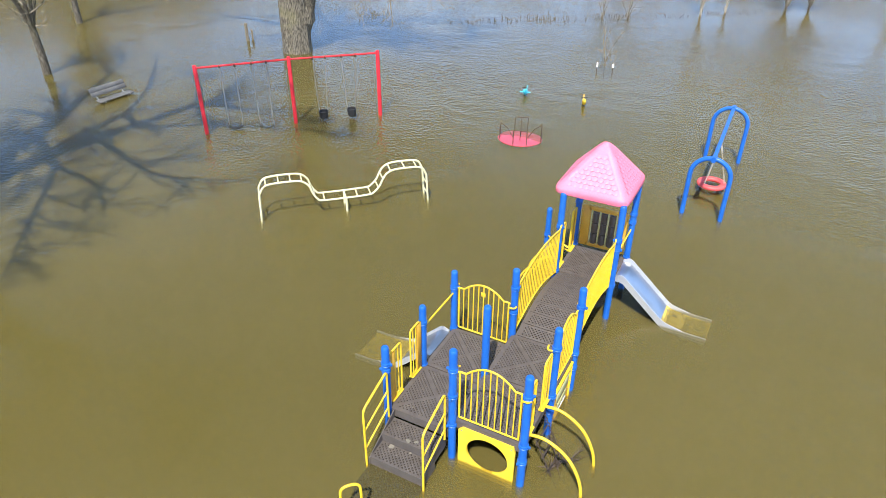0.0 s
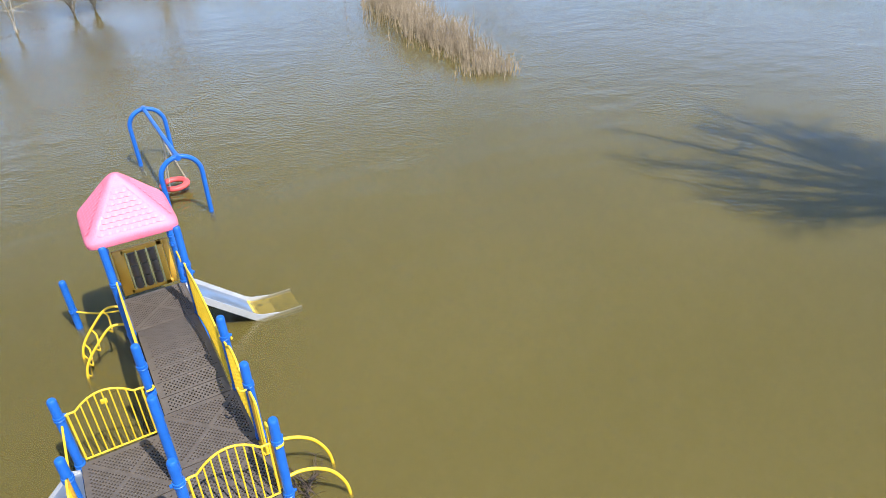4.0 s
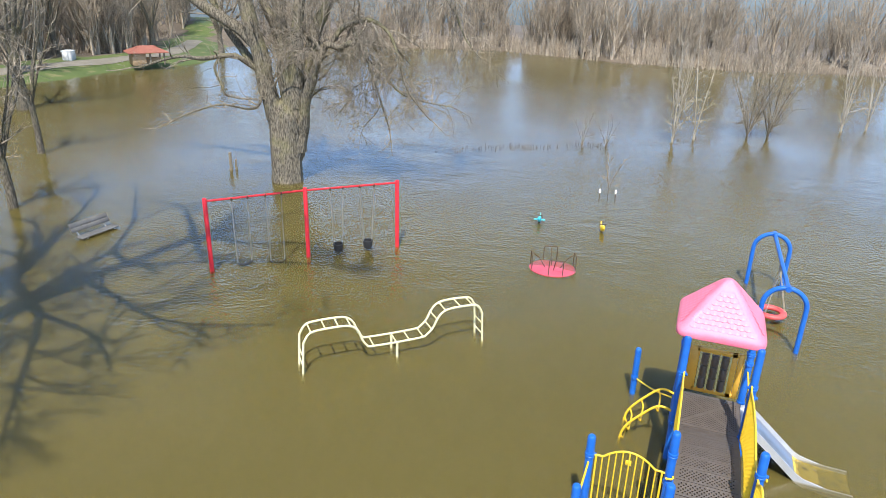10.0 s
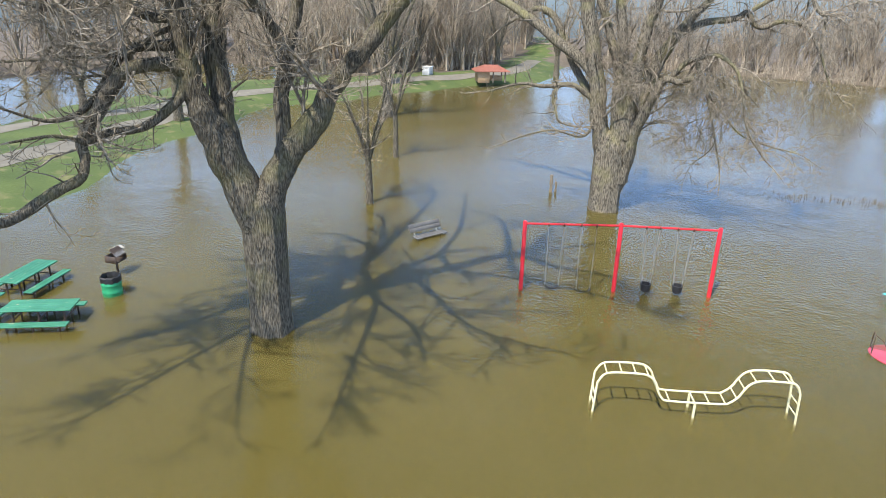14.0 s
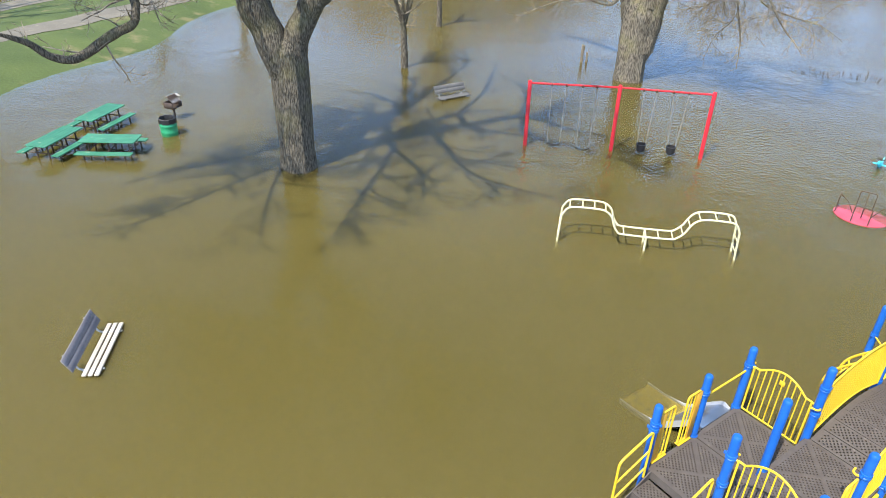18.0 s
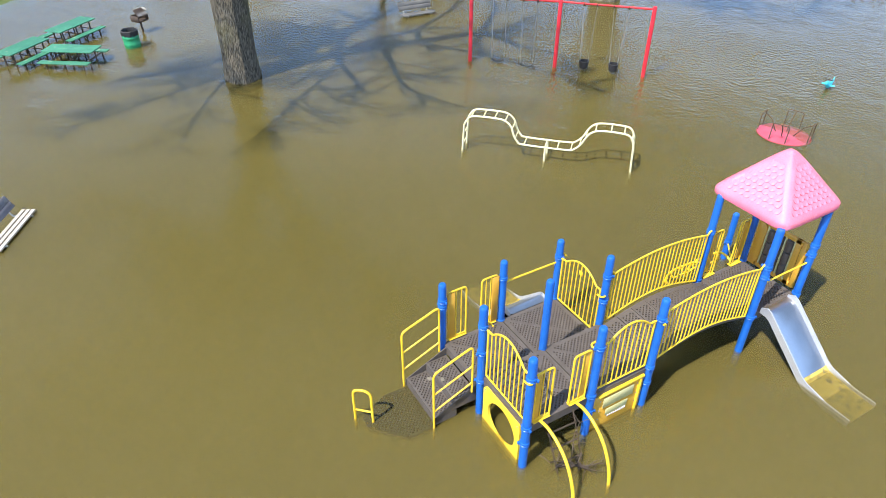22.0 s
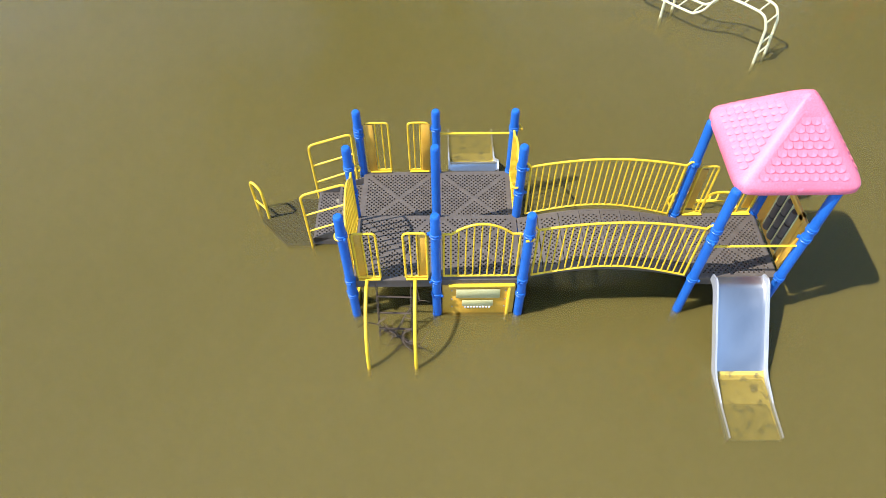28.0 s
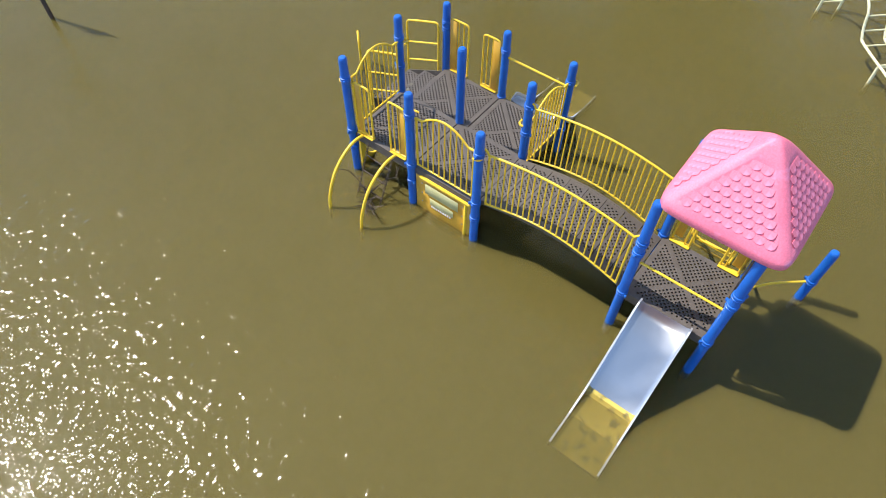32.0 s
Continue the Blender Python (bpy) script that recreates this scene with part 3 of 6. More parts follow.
deck_mesh = perforated(1.2, 1.2, 0.16, 0.036, 0.0162, deck_holes).mesh("deck_panel", DECK, 30)
decks = [(-0.61, -0.61, HIGH, 0), (0.61, -0.61, HIGH, 0), (-0.61, 0.61, LOW, 0), (0.61, 0.61, LOW, 0), ((HX0 + HX1) / 2, (HY0 + HY1) / 2, HIGH - 0.03, 0)]
for x, y, z, a in decks:
    d = part("deck_panel", deck_mesh, DECK, play, "dark brown perforated steel deck")
    d.matrix_local = pose(x, y, z, 0, 0, a)
# risers that close the step between the two deck levels
for x in (-0.61, 0.61):
    part("riser", Shape().box((1.2, 0.02, 0.3), Matrix.Translation((x, 0.035 - 0.045, HIGH - 0.17)), 0.004), DECK, play)

# arched bridge
BX0, BX1 = M - 0.005, HX0 + 0.012
def bridge_z(x):
    k = (x - BX0) / (BX1 - BX0)
    return HIGH + 0.22 * math.sin(math.pi * min(1, max(0, k))) - 0.03 * k
NP = 8
pl = (BX1 - BX0) / NP
plank_mesh = perforated(pl - 0.006, 1.0, 0.05, 0.036, 0.0162, lambda u, v, i, j: plank_holes(v, u, i, j)).mesh("bridge_plank", DECK, 30)
for k in range(NP):
    xa, xb = BX0 + k * pl, BX0 + (k + 1) * pl
    za, zb = bridge_z(xa), bridge_z(xb)
    p = part("bridge_plank", plank_mesh, DECK, play)
    p.matrix_local = pose((xa + xb) / 2, -0.6, (za + zb) / 2, 0, -math.degrees(math.atan2(zb - za, xb - xa)), 0)
for y in (-1.11, -0.09):
    s = Shape()
    for k in range(17):
        xa = BX0 + k * pl / 2
        za = bridge_z(xa)
        s.v += [(xa, y - 0.015, za - 0.09), (xa, y + 0.015, za - 0.09), (xa, y + 0.015, za), (xa, y - 0.015, za)]
    s.f = [(i * 4 + k, i * 4 + (k + 1) % 4, (i + 1) * 4 + (k + 1) % 4, (i + 1) * 4 + k) for i in range(16) for k in range(4)] + [(3, 2, 1, 0), (64, 65, 66, 67)]
    part("bridge_stringer", s, DECK, play)


def hook(at, d, mat=YELLOW):
    """The curled rail end that hugs a post."""
    s = Shape()
    a = Vector(at)
    d = Vector(d).normalized()
    side = Vector((-d.y, d.x, 0))
    pts = [a + d * 0.0, a + d * 0.07, a + d * 0.13 - side * 0.01, a + d * 0.16 - side * 0.06, a + d * 0.13 - side * 0.11, a + d * 0.05 - side * 0.12]
    s.tube(curve(pts, 4), 0.016, 8)
    return s


def barrier(p0, p1, z0, zt, n, label="", arch=0.14, rail=0.017, bar=0.0115, bottom=None, top=None, inset=0.10, flat=0.12):
    """A railing panel between two posts; bottom(k) and top(k) give its outline along the panel."""
    a, b = Vector((*p0, 0)), Vector((*p1, 0))
    d = (b - a).normalized()
    a, b = a + d * inset, b - d * inset
    length = (b - a).length

    def top_z(k):
        if top:
            return top(k)
        e = min(k, 1 - k)
        return zt + arch * (0 if e < flat else math.sin(math.pi * (k - flat) / (1 - 2 * flat)) ** 0.8)

    bot = bottom or (lambda k: z0)
    ks = [i / 28 for i in range(29)]
    panel = part("barrier", Shape().tube([a + (b - a) * k + Vector((0, 0, top_z(k))) for k in ks], rail, 10), YELLOW, play, label)
    part("bottom_rail", Shape().tube([a + (b - a) * k + Vector((0, 0, bot(k))) for k in ks], rail * 0.9, 8), YELLOW, panel)
    for i in range(n):
        k = (i + 0.0) / (n - 1)
        p = a + (b - a) * min(max(k, 0.004), 0.996)
        r = bar if 0 < i < n - 1 else rail
        part("baluster", Shape().tube([p + Vector((0, 0, bot(k))), p + Vector((0, 0, top_z(k)))], r, 7, False), YELLOW, panel)
    return panel, a, b, d, top_z


def hooked_barrier(p0, p1, z0, zt, n, out, label="", **kw):
    panel, a, b, d, top_z = barrier(p0, p1, z0, zt, n, label, **kw)
    part("rail_hook", hook(a + Vector((0, 0, top_z(0) - 0.01)), -d * 1.0), YELLOW, panel)
    h = Shape()
    e = b + Vector((0, 0, top_z(1) - 0.01))
    side = Vector((-d.y, d.x, 0)) * -1
    h.tube(curve([e, e + d * 0.07, e + d * 0.13 + side * 0.01, e + d * 0.16 + side * 0.06, e + d * 0.13 + side * 0.11, e + d * 0.05 + side * 0.12], 4), 0.016, 8)
    part("rail_hook", h, YELLOW, panel)
    return panel


hooked_barrier((-M + 0.03, 0), (-M + 0.03, -M), HIGH + 0.08, 1.88, 11, -1, arch=0.22)
hooked_barrier((0, -M + 0.03), (M, -M + 0.03), HIGH + 0.08, 1.87, 11, -1, arch=0.2)
c3 = hooked_barrier((M, M), (M, 0), LOW + 0.05, 1.52, 11, 1, arch=0.2)
part("plate", Shape().box((0.012, 0.09, 0.09), pose(M, 0.62, 1.52), 0.004), YELLOW, c3, "small yellow maker's plate")
for y in (-1.16, -0.02):
    barrier((M, y), (HX0, y), 0, 0, 25, inset=0.12, bottom=lambda k: bridge_z(BX0 + k * (BX1 - BX0)) + 0.04, top=lambda k: 1.90 + 0.14 * math.sin(math.pi * k) ** 0.9)
    for xx, sg in ((M + 0.12, 1), (HX0 - 0.12, -1)):
        z = 1.90
        s = Shape().tube(curve([(xx, y, z), (xx - sg * 0.04, y, z + 0.06), (xx - sg * 0.10, y, z + 0.07), (xx - sg * 0.13, y, z + 0.03)], 4), 0.016, 8)
        part("rail_hook", s, YELLOW, play)


def half_panel(x0, x1, y, z0, z1, plate_side):
    """A narrow bent-tube panel with a plastic plate beside its post; x0 is the post's side."""
    sg = 1 if x1 > x0 else -1
    w = abs(x1 - x0)
    loop = [(x0, y, z0), (x0, y, z1), (x1, y, z1), (x1, y, z0)]
    h = part("half_barrier", Shape().tube(fillet(loop, 0.07), 0.017, 9), YELLOW, play)
    part("bottom_rail", Shape().tube([(x0, y, z0 + 0.02), (x1, y, z0 + 0.02)], 0.015, 8), YELLOW, h)
    for k in (0.42, 0.72):
        x = x0 + (x1 - x0) * k
        part("baluster", Shape().tube([(x, y, z0 + 0.02), (x, y, z1)], 0.0115, 7, False), YELLOW, h)
    part("side_plate", Shape().box((0.15, 0.022, z1 - z0 - 0.04), pose(x0 + sg * 0.045, y + 0.012 * plate_side, (z0 + z1) / 2), 0.01), ORANGE, h, "orange-yellow plastic side plate")
    part("foot_plate", Shape().box((w, 0.09, 0.014), pose((x0 + x1) / 2, y, z0 - 0.01), 0.004), YELLOW, h)


half_panel(-M + 0.12, -M + 0.43, -M + 0.03, HIGH + 0.05, 1.89, 1)
half_panel(-0.12, -0.43, -M + 0.03, HIGH + 0.05, 1.89, 1)
half_panel(-M + 0.12, -M + 0.47, M, LOW + 0.04, 1.62, -1)
half_panel(-0.12, -0.44, M, LOW + 0.04, 1.62, -1)
part("guard_bar", Shape().tube([(0.06, M, 1.39), (M - 0.06, M, 1.39)], 0.017, 9), YELLOW, play)

# round-holed panel below the end barrier
def holed_panel():
    s = Shape()
    n = 40
    y0, y1, z0, z1 = -M + 0.12, -0.12, BED_Z + 0.05, 0.77
    cy, cz, ry, rz = -0.63, 0.33, 0.36, 0.345
    for x in (-M - 0.02, -M + 0.02):
        out, inn = [], []
        for k in range(n):
            a = math.tau * k / n
            c, w = math.cos(a), math.sin(a)
            t = min(((y1 - cy) if c > 0 else (y0 - cy)) / c if abs(c) > 1e-6 else 9, ((z1 - cz) if w > 0 else (z0 - cz)) / w if abs(w) > 1e-6 else 9)
            out.append((x, cy + t * c, cz + t * w))
            inn.append((x, cy + ry * c, cz + rz * w))
        s.v += out + inn
    for o, flip in ((0, 1), (2 * n, 0)):
        for k in range(n):
            q = (o + k, o + (k + 1) % n, o + n + (k + 1) % n, o + n + k)
            s.f.append(q[::-1] if flip else q)
    for k in range(n):
        s.f.append((n + k, n + (k + 1) % n, 3 * n + (k + 1) % n, 3 * n + k))
        s.f.append((k, 2 * n + k, 2 * n + (k + 1) % n, (k + 1) % n))
    p = part("crawl_panel", s, PANEL, play, "yellow plastic panel with a round crawl hole", 30)
    for y in (y0 + 0.06, y1 - 0.06):
        part("bolt", Shape().lathe([(0.014, 0), (0.014, 0.008), (0.006, 0.012)], 8, pose(-M - 0.021, y, z1 - 0.06, 0, -90, 0)), GALV, p)
holed_panel()

# activity board below the second barrier
board = part("activity_board", Shape().box((1.06, 0.03, 1.3), pose(0.61, -M + 0.01, 0.08), 0.01), ORANGE, play, "orange-yellow plastic activity board with pale plates")
for x in (1.05,):
    part("board_edge", Shape().box((0.05, 0.06, 1.3), pose(x, -M - 0.005, 0.06), 0.012), YELLOW, board)
part("board_edge", Shape().box((0.96, 0.055, 0.05), pose(0.65, -M - 0.005, 0.73), 0.012), YELLOW, board)
part("pale_plate", Shape().box((0.64, 0.012, 0.22), pose(0.60, -M - 0.021, 0.54), 0.004), CREAM_BOARD, board, "pale greenish-cream plate")
part("pale_plate", Shape().box((0.46, 0.012, 0.15), pose(0.60, -M - 0.021, 0.29), 0.004), CREAM_BOARD, board)
for k in range(9):
    part("key", Shape().box((0.026, 0.012, 0.04), pose(0.42 + k * 0.045, -M - 0.034, 0.20), 0.004), WHITE, board)
for x in (0.22, 1.0):
    for z in (0.62, 0.4, 0.2):
        part("bolt", Shape().lathe([(0.012, 0), (0.012, 0.008), (0.005, 0.012)], 8, pose(x, -M - 0.016, z, 90, 0, 0)), GALV, board)

# arched climber with a chain ladder
for x in (-0.98, -0.30):
    part("climber_arch", Shape().tube(curve([(x, -M - 0.02, HIGH + 0.05), (x, -1.45, HIGH + 0.07), (x, -1.69, 0.83), (x, -1.91, 0.64), (x, -2.07, 0.34), (x, -2.14, 0.02), (x, -2.17, BED_Z)], 6), 0.026, 10), YELLOW, play)
def chain(a, b, r=0.012, link=0.05, sides=5):
    """Two strands of small interlocked links."""
    a, b = Vector(a), Vector(b)
    n = max(2, int((b - a).length / link))
    s = Shape()
    d = (b - a).normalized()
    u = d.orthogonal().normalized()
    w = d.cross(u)
    for i in range(n):
        c = a + (b - a) * ((i + 0.5) / n)
        e = u if i % 2 else w
        h = link * 0.62
        s.tube([c - d * h + e * r * 0.3, c - d * h * 0.5 + e * r, c + d * h * 0.5 + e * r, c + d * h + e * r * 0.3], r * 0.42, sides, False)
        s.tube([c - d * h - e * r * 0.3, c - d * h * 0.5 - e * r, c + d * h * 0.5 - e * r, c + d * h - e * r * 0.3], r * 0.42, sides, False)
    return s
for x in (-0.86, -0.36):
    part("chain", chain((x, -M - 0.02, HIGH - 0.04), (x + (0.02 if x < -0.6 else -0.02), -1.75, -0.3), 0.014), DARK_METAL, play, "dark rusty chain")
for k in range(4):
    y, z = -1.3 - k * 0.13, 0.58 - k * 0.23
    part("chain_rung", Shape().tube([(-0.86, y, z), (-0.36, y - 0.01, z - 0.02)], 0.014, 7), DARK_METAL, play)

# stairs towards the drowned landing
tread = perforated(1.0, 0.40, 0.17, 0.036, 0.0162, lambda u, v, i, j: min(u, 1 - u) > 0.05 and min(v, 1 - v) > 0.12 and (i + j) % 2 == 0).mesh("stair_tread", DECK, 30)
for k, (x, z) in enumerate(((-1.42, 0.35), (-1.80, 0.17))):
    t = part("stair_tread", tread, DECK, play)
    t.matrix_local = pose(x, 0.61, z, 0, 0, 90)
land = [(-2.0, 0.11), (-2.0, 1.11), (-2.45, 1.11), (-2.95, 0.86), (-2.95, 0.62), (-2.45, 0.11)]
# Dark slab under the landing plate, added so its holes read as shaded.
part("hole_shade_slab", Shape().slab(land, -0.12, -0.07), DARK_METAL, play)


def on_landing(x, y):
    return all((bx - ax) * (y - ay) - (by - ay) * (x - ax) >= 0 for (ax, ay), (bx, by) in zip(land, land[1:] + land[:1]))


plate = perforated(0.95, 1.0, 0.03, 0.036, 0.0162, lambda u, v, i, j: (i + j) % 2 == 0 and min(v, 1 - v) > 0.05, lambda x, y: on_landing(x - 2.475, y + 0.61))
p = part("landing_plate", plate, WET_DECK, play, "drowned dark brown perforated landing plate")
p.matrix_local = pose(-2.475, 0.61, -0.012)
part("landing_leg", Shape().box((0.5, 0.5, 0.46), pose(-2.4, 0.6, -0.38), 0.02), DECK, play)
for y, w in ((0.08, 0), (1.14, 1)):
    xo, xi = -2.04, -1.33
    loop = [(xo, y, BED_Z), (xo, y, 1.22), (xi, y, 1.47), (xi, y, 0.45)]
    h = part("stair_rail", Shape().tube(fillet(loop, 0.10), 0.019, 9), YELLOW, play)
    for f0 in (0.42, 0.78):
        za, zb = 1.22 - 1.08 * f0, 1.47 - 1.02 * f0
        part("rail_bar", Shape().tube([(xo, y, za), (xi, y, zb)], 0.015, 8), YELLOW, h)
    part("stringer", Shape().add([(-2.02, y + (0.03 if w == 0 else -0.03), 0.02), (-1.2, y + (0.03 if w == 0 else -0.03), 0.40), (-1.2, y + (0.03 if w == 0 else -0.03), 0.54), (-2.02, y + (0.03 if w == 0 else -0.03), 0.16), (-2.02, y + (0.045 if w == 0 else -0.045), 0.02), (-1.2, y + (0.045 if w == 0 else -0.045), 0.40), (-1.2, y + (0.045 if w == 0 else -0.045), 0.54), (-2.02, y + (0.045 if w == 0 else -0.045), 0.16)], [(0, 1, 2, 3), (7, 6, 5, 4), (0, 4, 5, 1), (3, 2, 6, 7), (0, 3, 7, 4), (1, 5, 6, 2)]), DECK, play)
grip = [(-3.06, 0.90, BED_Z), (-3.06, 0.90, 0.70), (-2.84, 0.69, 0.70), (-2.84, 0.69, BED_Z)]
g0 = part("grip_loop", Shape().tube(fillet(grip, 0.15, 6), 0.022, 10), YELLOW, play)
part("grip_bar", Shape().tube([(-3.06, 0.90, 0.22), (-2.84, 0.69, 0.22)], 0.017, 8), YELLOW, g0)


# slides
def slide(m, width, drop, run, flat, wall=0.13, muddy=True):
    """A chute that starts at the origin, z = 0, and runs along -y, with raised sides."""
    prof = [(0.06, 0.0), (-0.06, 0.0), (-0.14, -0.03)]
    prof += [(-0.14 - (run - 0.24) * k, -0.03 - (drop - 0.05) * k) for k in (0.25, 0.5, 0.75, 1.0)]
    prof += [(-run - 0.02, -drop - 0.05), (-run - flat * 0.5, -drop - 0.11), (-run - flat, -drop - 0.12)]
    bed, rails = Shape(), []
    n = len(prof)
    th = 0.012
    across = [(-0.5, 0.03), (-0.44, 0.004), (0.44, 0.004), (0.5, 0.03)]
    verts = [(u * width, y, z + e) for y, z in prof for u, e in across] + [(u * width, y, z + e - th) for y, z in prof for u, e in across]
    faces = []
    for i in range(n - 1):
        for k in range(3):
            q = (i * 4 + k, i * 4 + k + 1, (i + 1) * 4 + k + 1, (i + 1) * 4 + k)
            faces.append(q[::-1])
            faces.append(tuple(4 * n + j for j in q))
    bed.add([m @ Vector(p) for p in verts], faces)
    sl = part("slide", bed, STEEL, play, "stainless steel slide, its foot under the muddy water")
    for sg in (-1, 1):
        s = Shape()
        x0, x1 = sg * (width / 2 - 0.004), sg * (width / 2 + 0.022)
        hs = [wall * (0.5 if i == 0 else 1.0) * (0.75 if i > n - 3 else 1) for i in range(n)]
        vs = []
        for (y, z), h in zip(prof, hs):
            vs += [(x0, y, z - 0.05), (x0, y, z + h), (x1, y, z + h), (x1, y, z - 0.05)]
        fs = [(i * 4 + k, i * 4 + (k + 1) % 4, (i + 1) * 4 + (k + 1) % 4, (i + 1) * 4 + k) for i in range(n - 1) for k in range(4)]
        fs += [(3, 2, 1, 0), tuple((n - 1) * 4 + k for k in range(4))]
        s.add([m @ Vector(p) for p in vs], fs)
        part("slide_side", s, SLIDE_SIDE, sl, "raised steel side with sunlit paleness in its colour")
    if not muddy:
        return sl
    # Yellow film: mud plus the tint of light through murky water, as colour.
    film = Shape()
    vs = [(u * width, y, z + e + 0.004) for (y, z) in prof[-4:] for u, e in across]
    film.add([m @ Vector(p) for p in vs], [tuple((i * 4 + k, i * 4 + k + 1, (i + 1) * 4 + k + 1, (i + 1) * 4 + k))[::-1] for i in range(3) for k in range(3)])
    part("mud_tint_film", film, MUD_TINT, sl, "yellow film of mud and murky-water tint on the slide's foot")
    return sl
slide(Matrix.Translation((4.29, HY0 - 0.05, HIGH - 0.02)), 0.70, 0.83, 1.12, 0.86)
slide(Matrix.Translation((0.62, M + 0.06, LOW)) @ pose(0, 0, 0, 0, 0, 180), 0.80, 0.56, 0.78, 0.85, 0.10)

# hut: counter bar, roller panel, side plates, climbing hoops
part("guard_bar", Shape().tube([(HX0 + 0.06, HY0, 1.56), (HX1 - 0.06, HY0, 1.56)], 0.017, 9), YELLOW, play)
XW = HX1 + 0.0
pz0, pz1 = HIGH + 0.03, 1.88
fr = part("roller_panel", Shape().box((0.05, 0.10, pz1 - pz0), pose(XW, HY0 + 0.15, (pz0 + pz1) / 2), 0.012), ORANGE, play, "orange-yellow frame with brown spinning rollers")
for sh in (((0.05, 0.20, pz1 - pz0), (XW, HY1 - 0.2, (pz0 + pz1) / 2)), ((0.05, 0.8, 0.10), (XW, -0.62, pz1 - 0.05)), ((0.05, 0.8, 0.10), (XW, -0.62, pz0 + 0.05)), ((0.05, 0.11, pz1 - pz0), (XW, HY0 + 0.27, (pz0 + pz1) / 2))):
    part("frame_bar", Shape().box(sh[0], pose(*sh[1]), 0.012), ORANGE, fr)
for k in range(4):
    part("divider", Shape().box((0.035, 0.035, 0.86), pose(XW - 0.01, -0.86 + k * 0.185, 1.38), 0.008), CREAM_BOARD, fr, "pale upright divider")
for k in range(3):
    for j in range(3):
        part("roller", Shape().lathe([(0.02, -0.125), (0.06, -0.12), (0.066, -0.10), (0.066, 0.10), (0.06, 0.12), (0.02, 0.125)], 14, pose(XW, -0.767 + k * 0.185, 1.10 + j * 0.268)), ROLLER, fr)
for x, sg in ((HX0 + 0.12, 1), (HX1 - 0.12, -1)):
    x1 = x + sg * 0.26
    h = part("half_barrier", Shape().tube(fillet([(x, HY1, HIGH), (x, HY1, 1.84), (x1, HY1, 1.84), (x1, HY1, HIGH)], 0.07), 0.017, 9), YELLOW, play)
    part("side_plate", Shape().box((0.16, 0.022, 0.84), pose(x + sg * 0.05, HY1 + 0.012, 1.35), 0.02), ORANGE, h, "orange plastic plate with round finger holes")
    part("baluster", Shape().tube([(x + sg * 0.19, HY1, HIGH), (x + sg * 0.19, HY1, 1.84)], 0.0115, 7, False), YELLOW, h)
    part("foot_plate", Shape().box((0.30, 0.10, 0.014), pose(x + sg * 0.13, HY1 - 0.01, HIGH - 0.01), 0.004), YELLOW, h)
hoops = []
for x in (3.95, 4.59):
    hoops.append(curve([(x, HY1 + 0.04, HIGH + 0.02), (x, 0.32, HIGH + 0.06), (x, 0.62, 0.62), (x, 0.86, 0.30), (x, 0.95, 0.0), (x, 1.0, BED_Z)], 6))
    part("climber_arch", Shape().tube(hoops[-1], 0.024, 10), YELLOW, play)
for k in (7, 13, 18, 23):
    a, b = hoops[0][k], hoops[1][k]
    dip = Vector((0, -0.06, -0.12))
    part("climber_rung", Shape().tube(fillet([a, a + dip + (b - a) * 0.05, b + dip - (b - a) * 0.05, b], 0.05, 3), 0.016, 8), YELLOW, play)
part("balance_bar", Shape().tube(curve([(HX1 + 0.05, HY1 + 0.04, 0.55), (5.22, 0.48, 0.47), (5.59, 0.85, 0.42)], 5), 0.017, 8), YELLOW, play)

# roof
RC = Vector((4.38, -0.51, 0))
RH, EZ, LIP, PEAK = 0.75, 2.655, 0.13, 3.72
HIP = 0.110                     # width of the smooth hip bands beside the shingled panels


def roof_z(h):
    """Height of the moulded slope at half-width h, with a rounded peak."""
    rise, e = PEAK - EZ - LIP, 0.13
    top = 1 - (math.sqrt((h / RH) ** 2 + e * e) - e * 0.55) / (math.sqrt(1 + e * e) - e * 0.55)
    return EZ + LIP + rise * top / (1 + e * 0.45)


def panel_depth(x, y):
    """How far the shingled panels lie below the hip bands."""
    d, side = max(abs(x), abs(y)), min(abs(x), abs(y))
    room = min(d - HIP - side, RH - 0.055 - d, (d - 0.20) * 0.8)
    return 0.014 * min(1.0, max(0.0, room / 0.02))


rs = Shape()
per = 256
levels = [(RH - 0.05, EZ + 0.02), (RH, EZ), (RH + 0.012, EZ + 0.02), (RH + 0.012, EZ + LIP - 0.035), (RH + 0.004, EZ + LIP - 0.012), (RH - 0.016, roof_z(RH - 0.016))]
levels += [(RH - 0.016 - (RH - 0.024) * (k + 1) / 44, None) for k in range(44)]
for h, z in levels:
    p = 9.0 - 4.0 * (1 - h / RH)        # corners grow rounder towards the peak
    for k in range(per):
        a = math.tau * k / per
        c, w = math.cos(a), math.sin(a)
        q = h / (abs(c) ** p + abs(w) ** p) ** (1 / p)
        x, y = q * c, q * w
        rs.v.append((RC.x + x, RC.y + y, z if z is not None else roof_z(h) - panel_depth(x, y)))
for i in range(len(levels) - 1):
    rs.f += [(i * per + k, i * per + (k + 1) % per, (i + 1) * per + (k + 1) % per, (i + 1) * per + k) for k in range(per)]
rs.f.append(tuple((len(levels) - 1) * per + k for k in range(per)))
rs.f.append(tuple(range(per - 1, -1, -1)))
roof = part("roof", rs, PINK, play, "pink moulded plastic pyramid roof with scalloped shingles", 60)
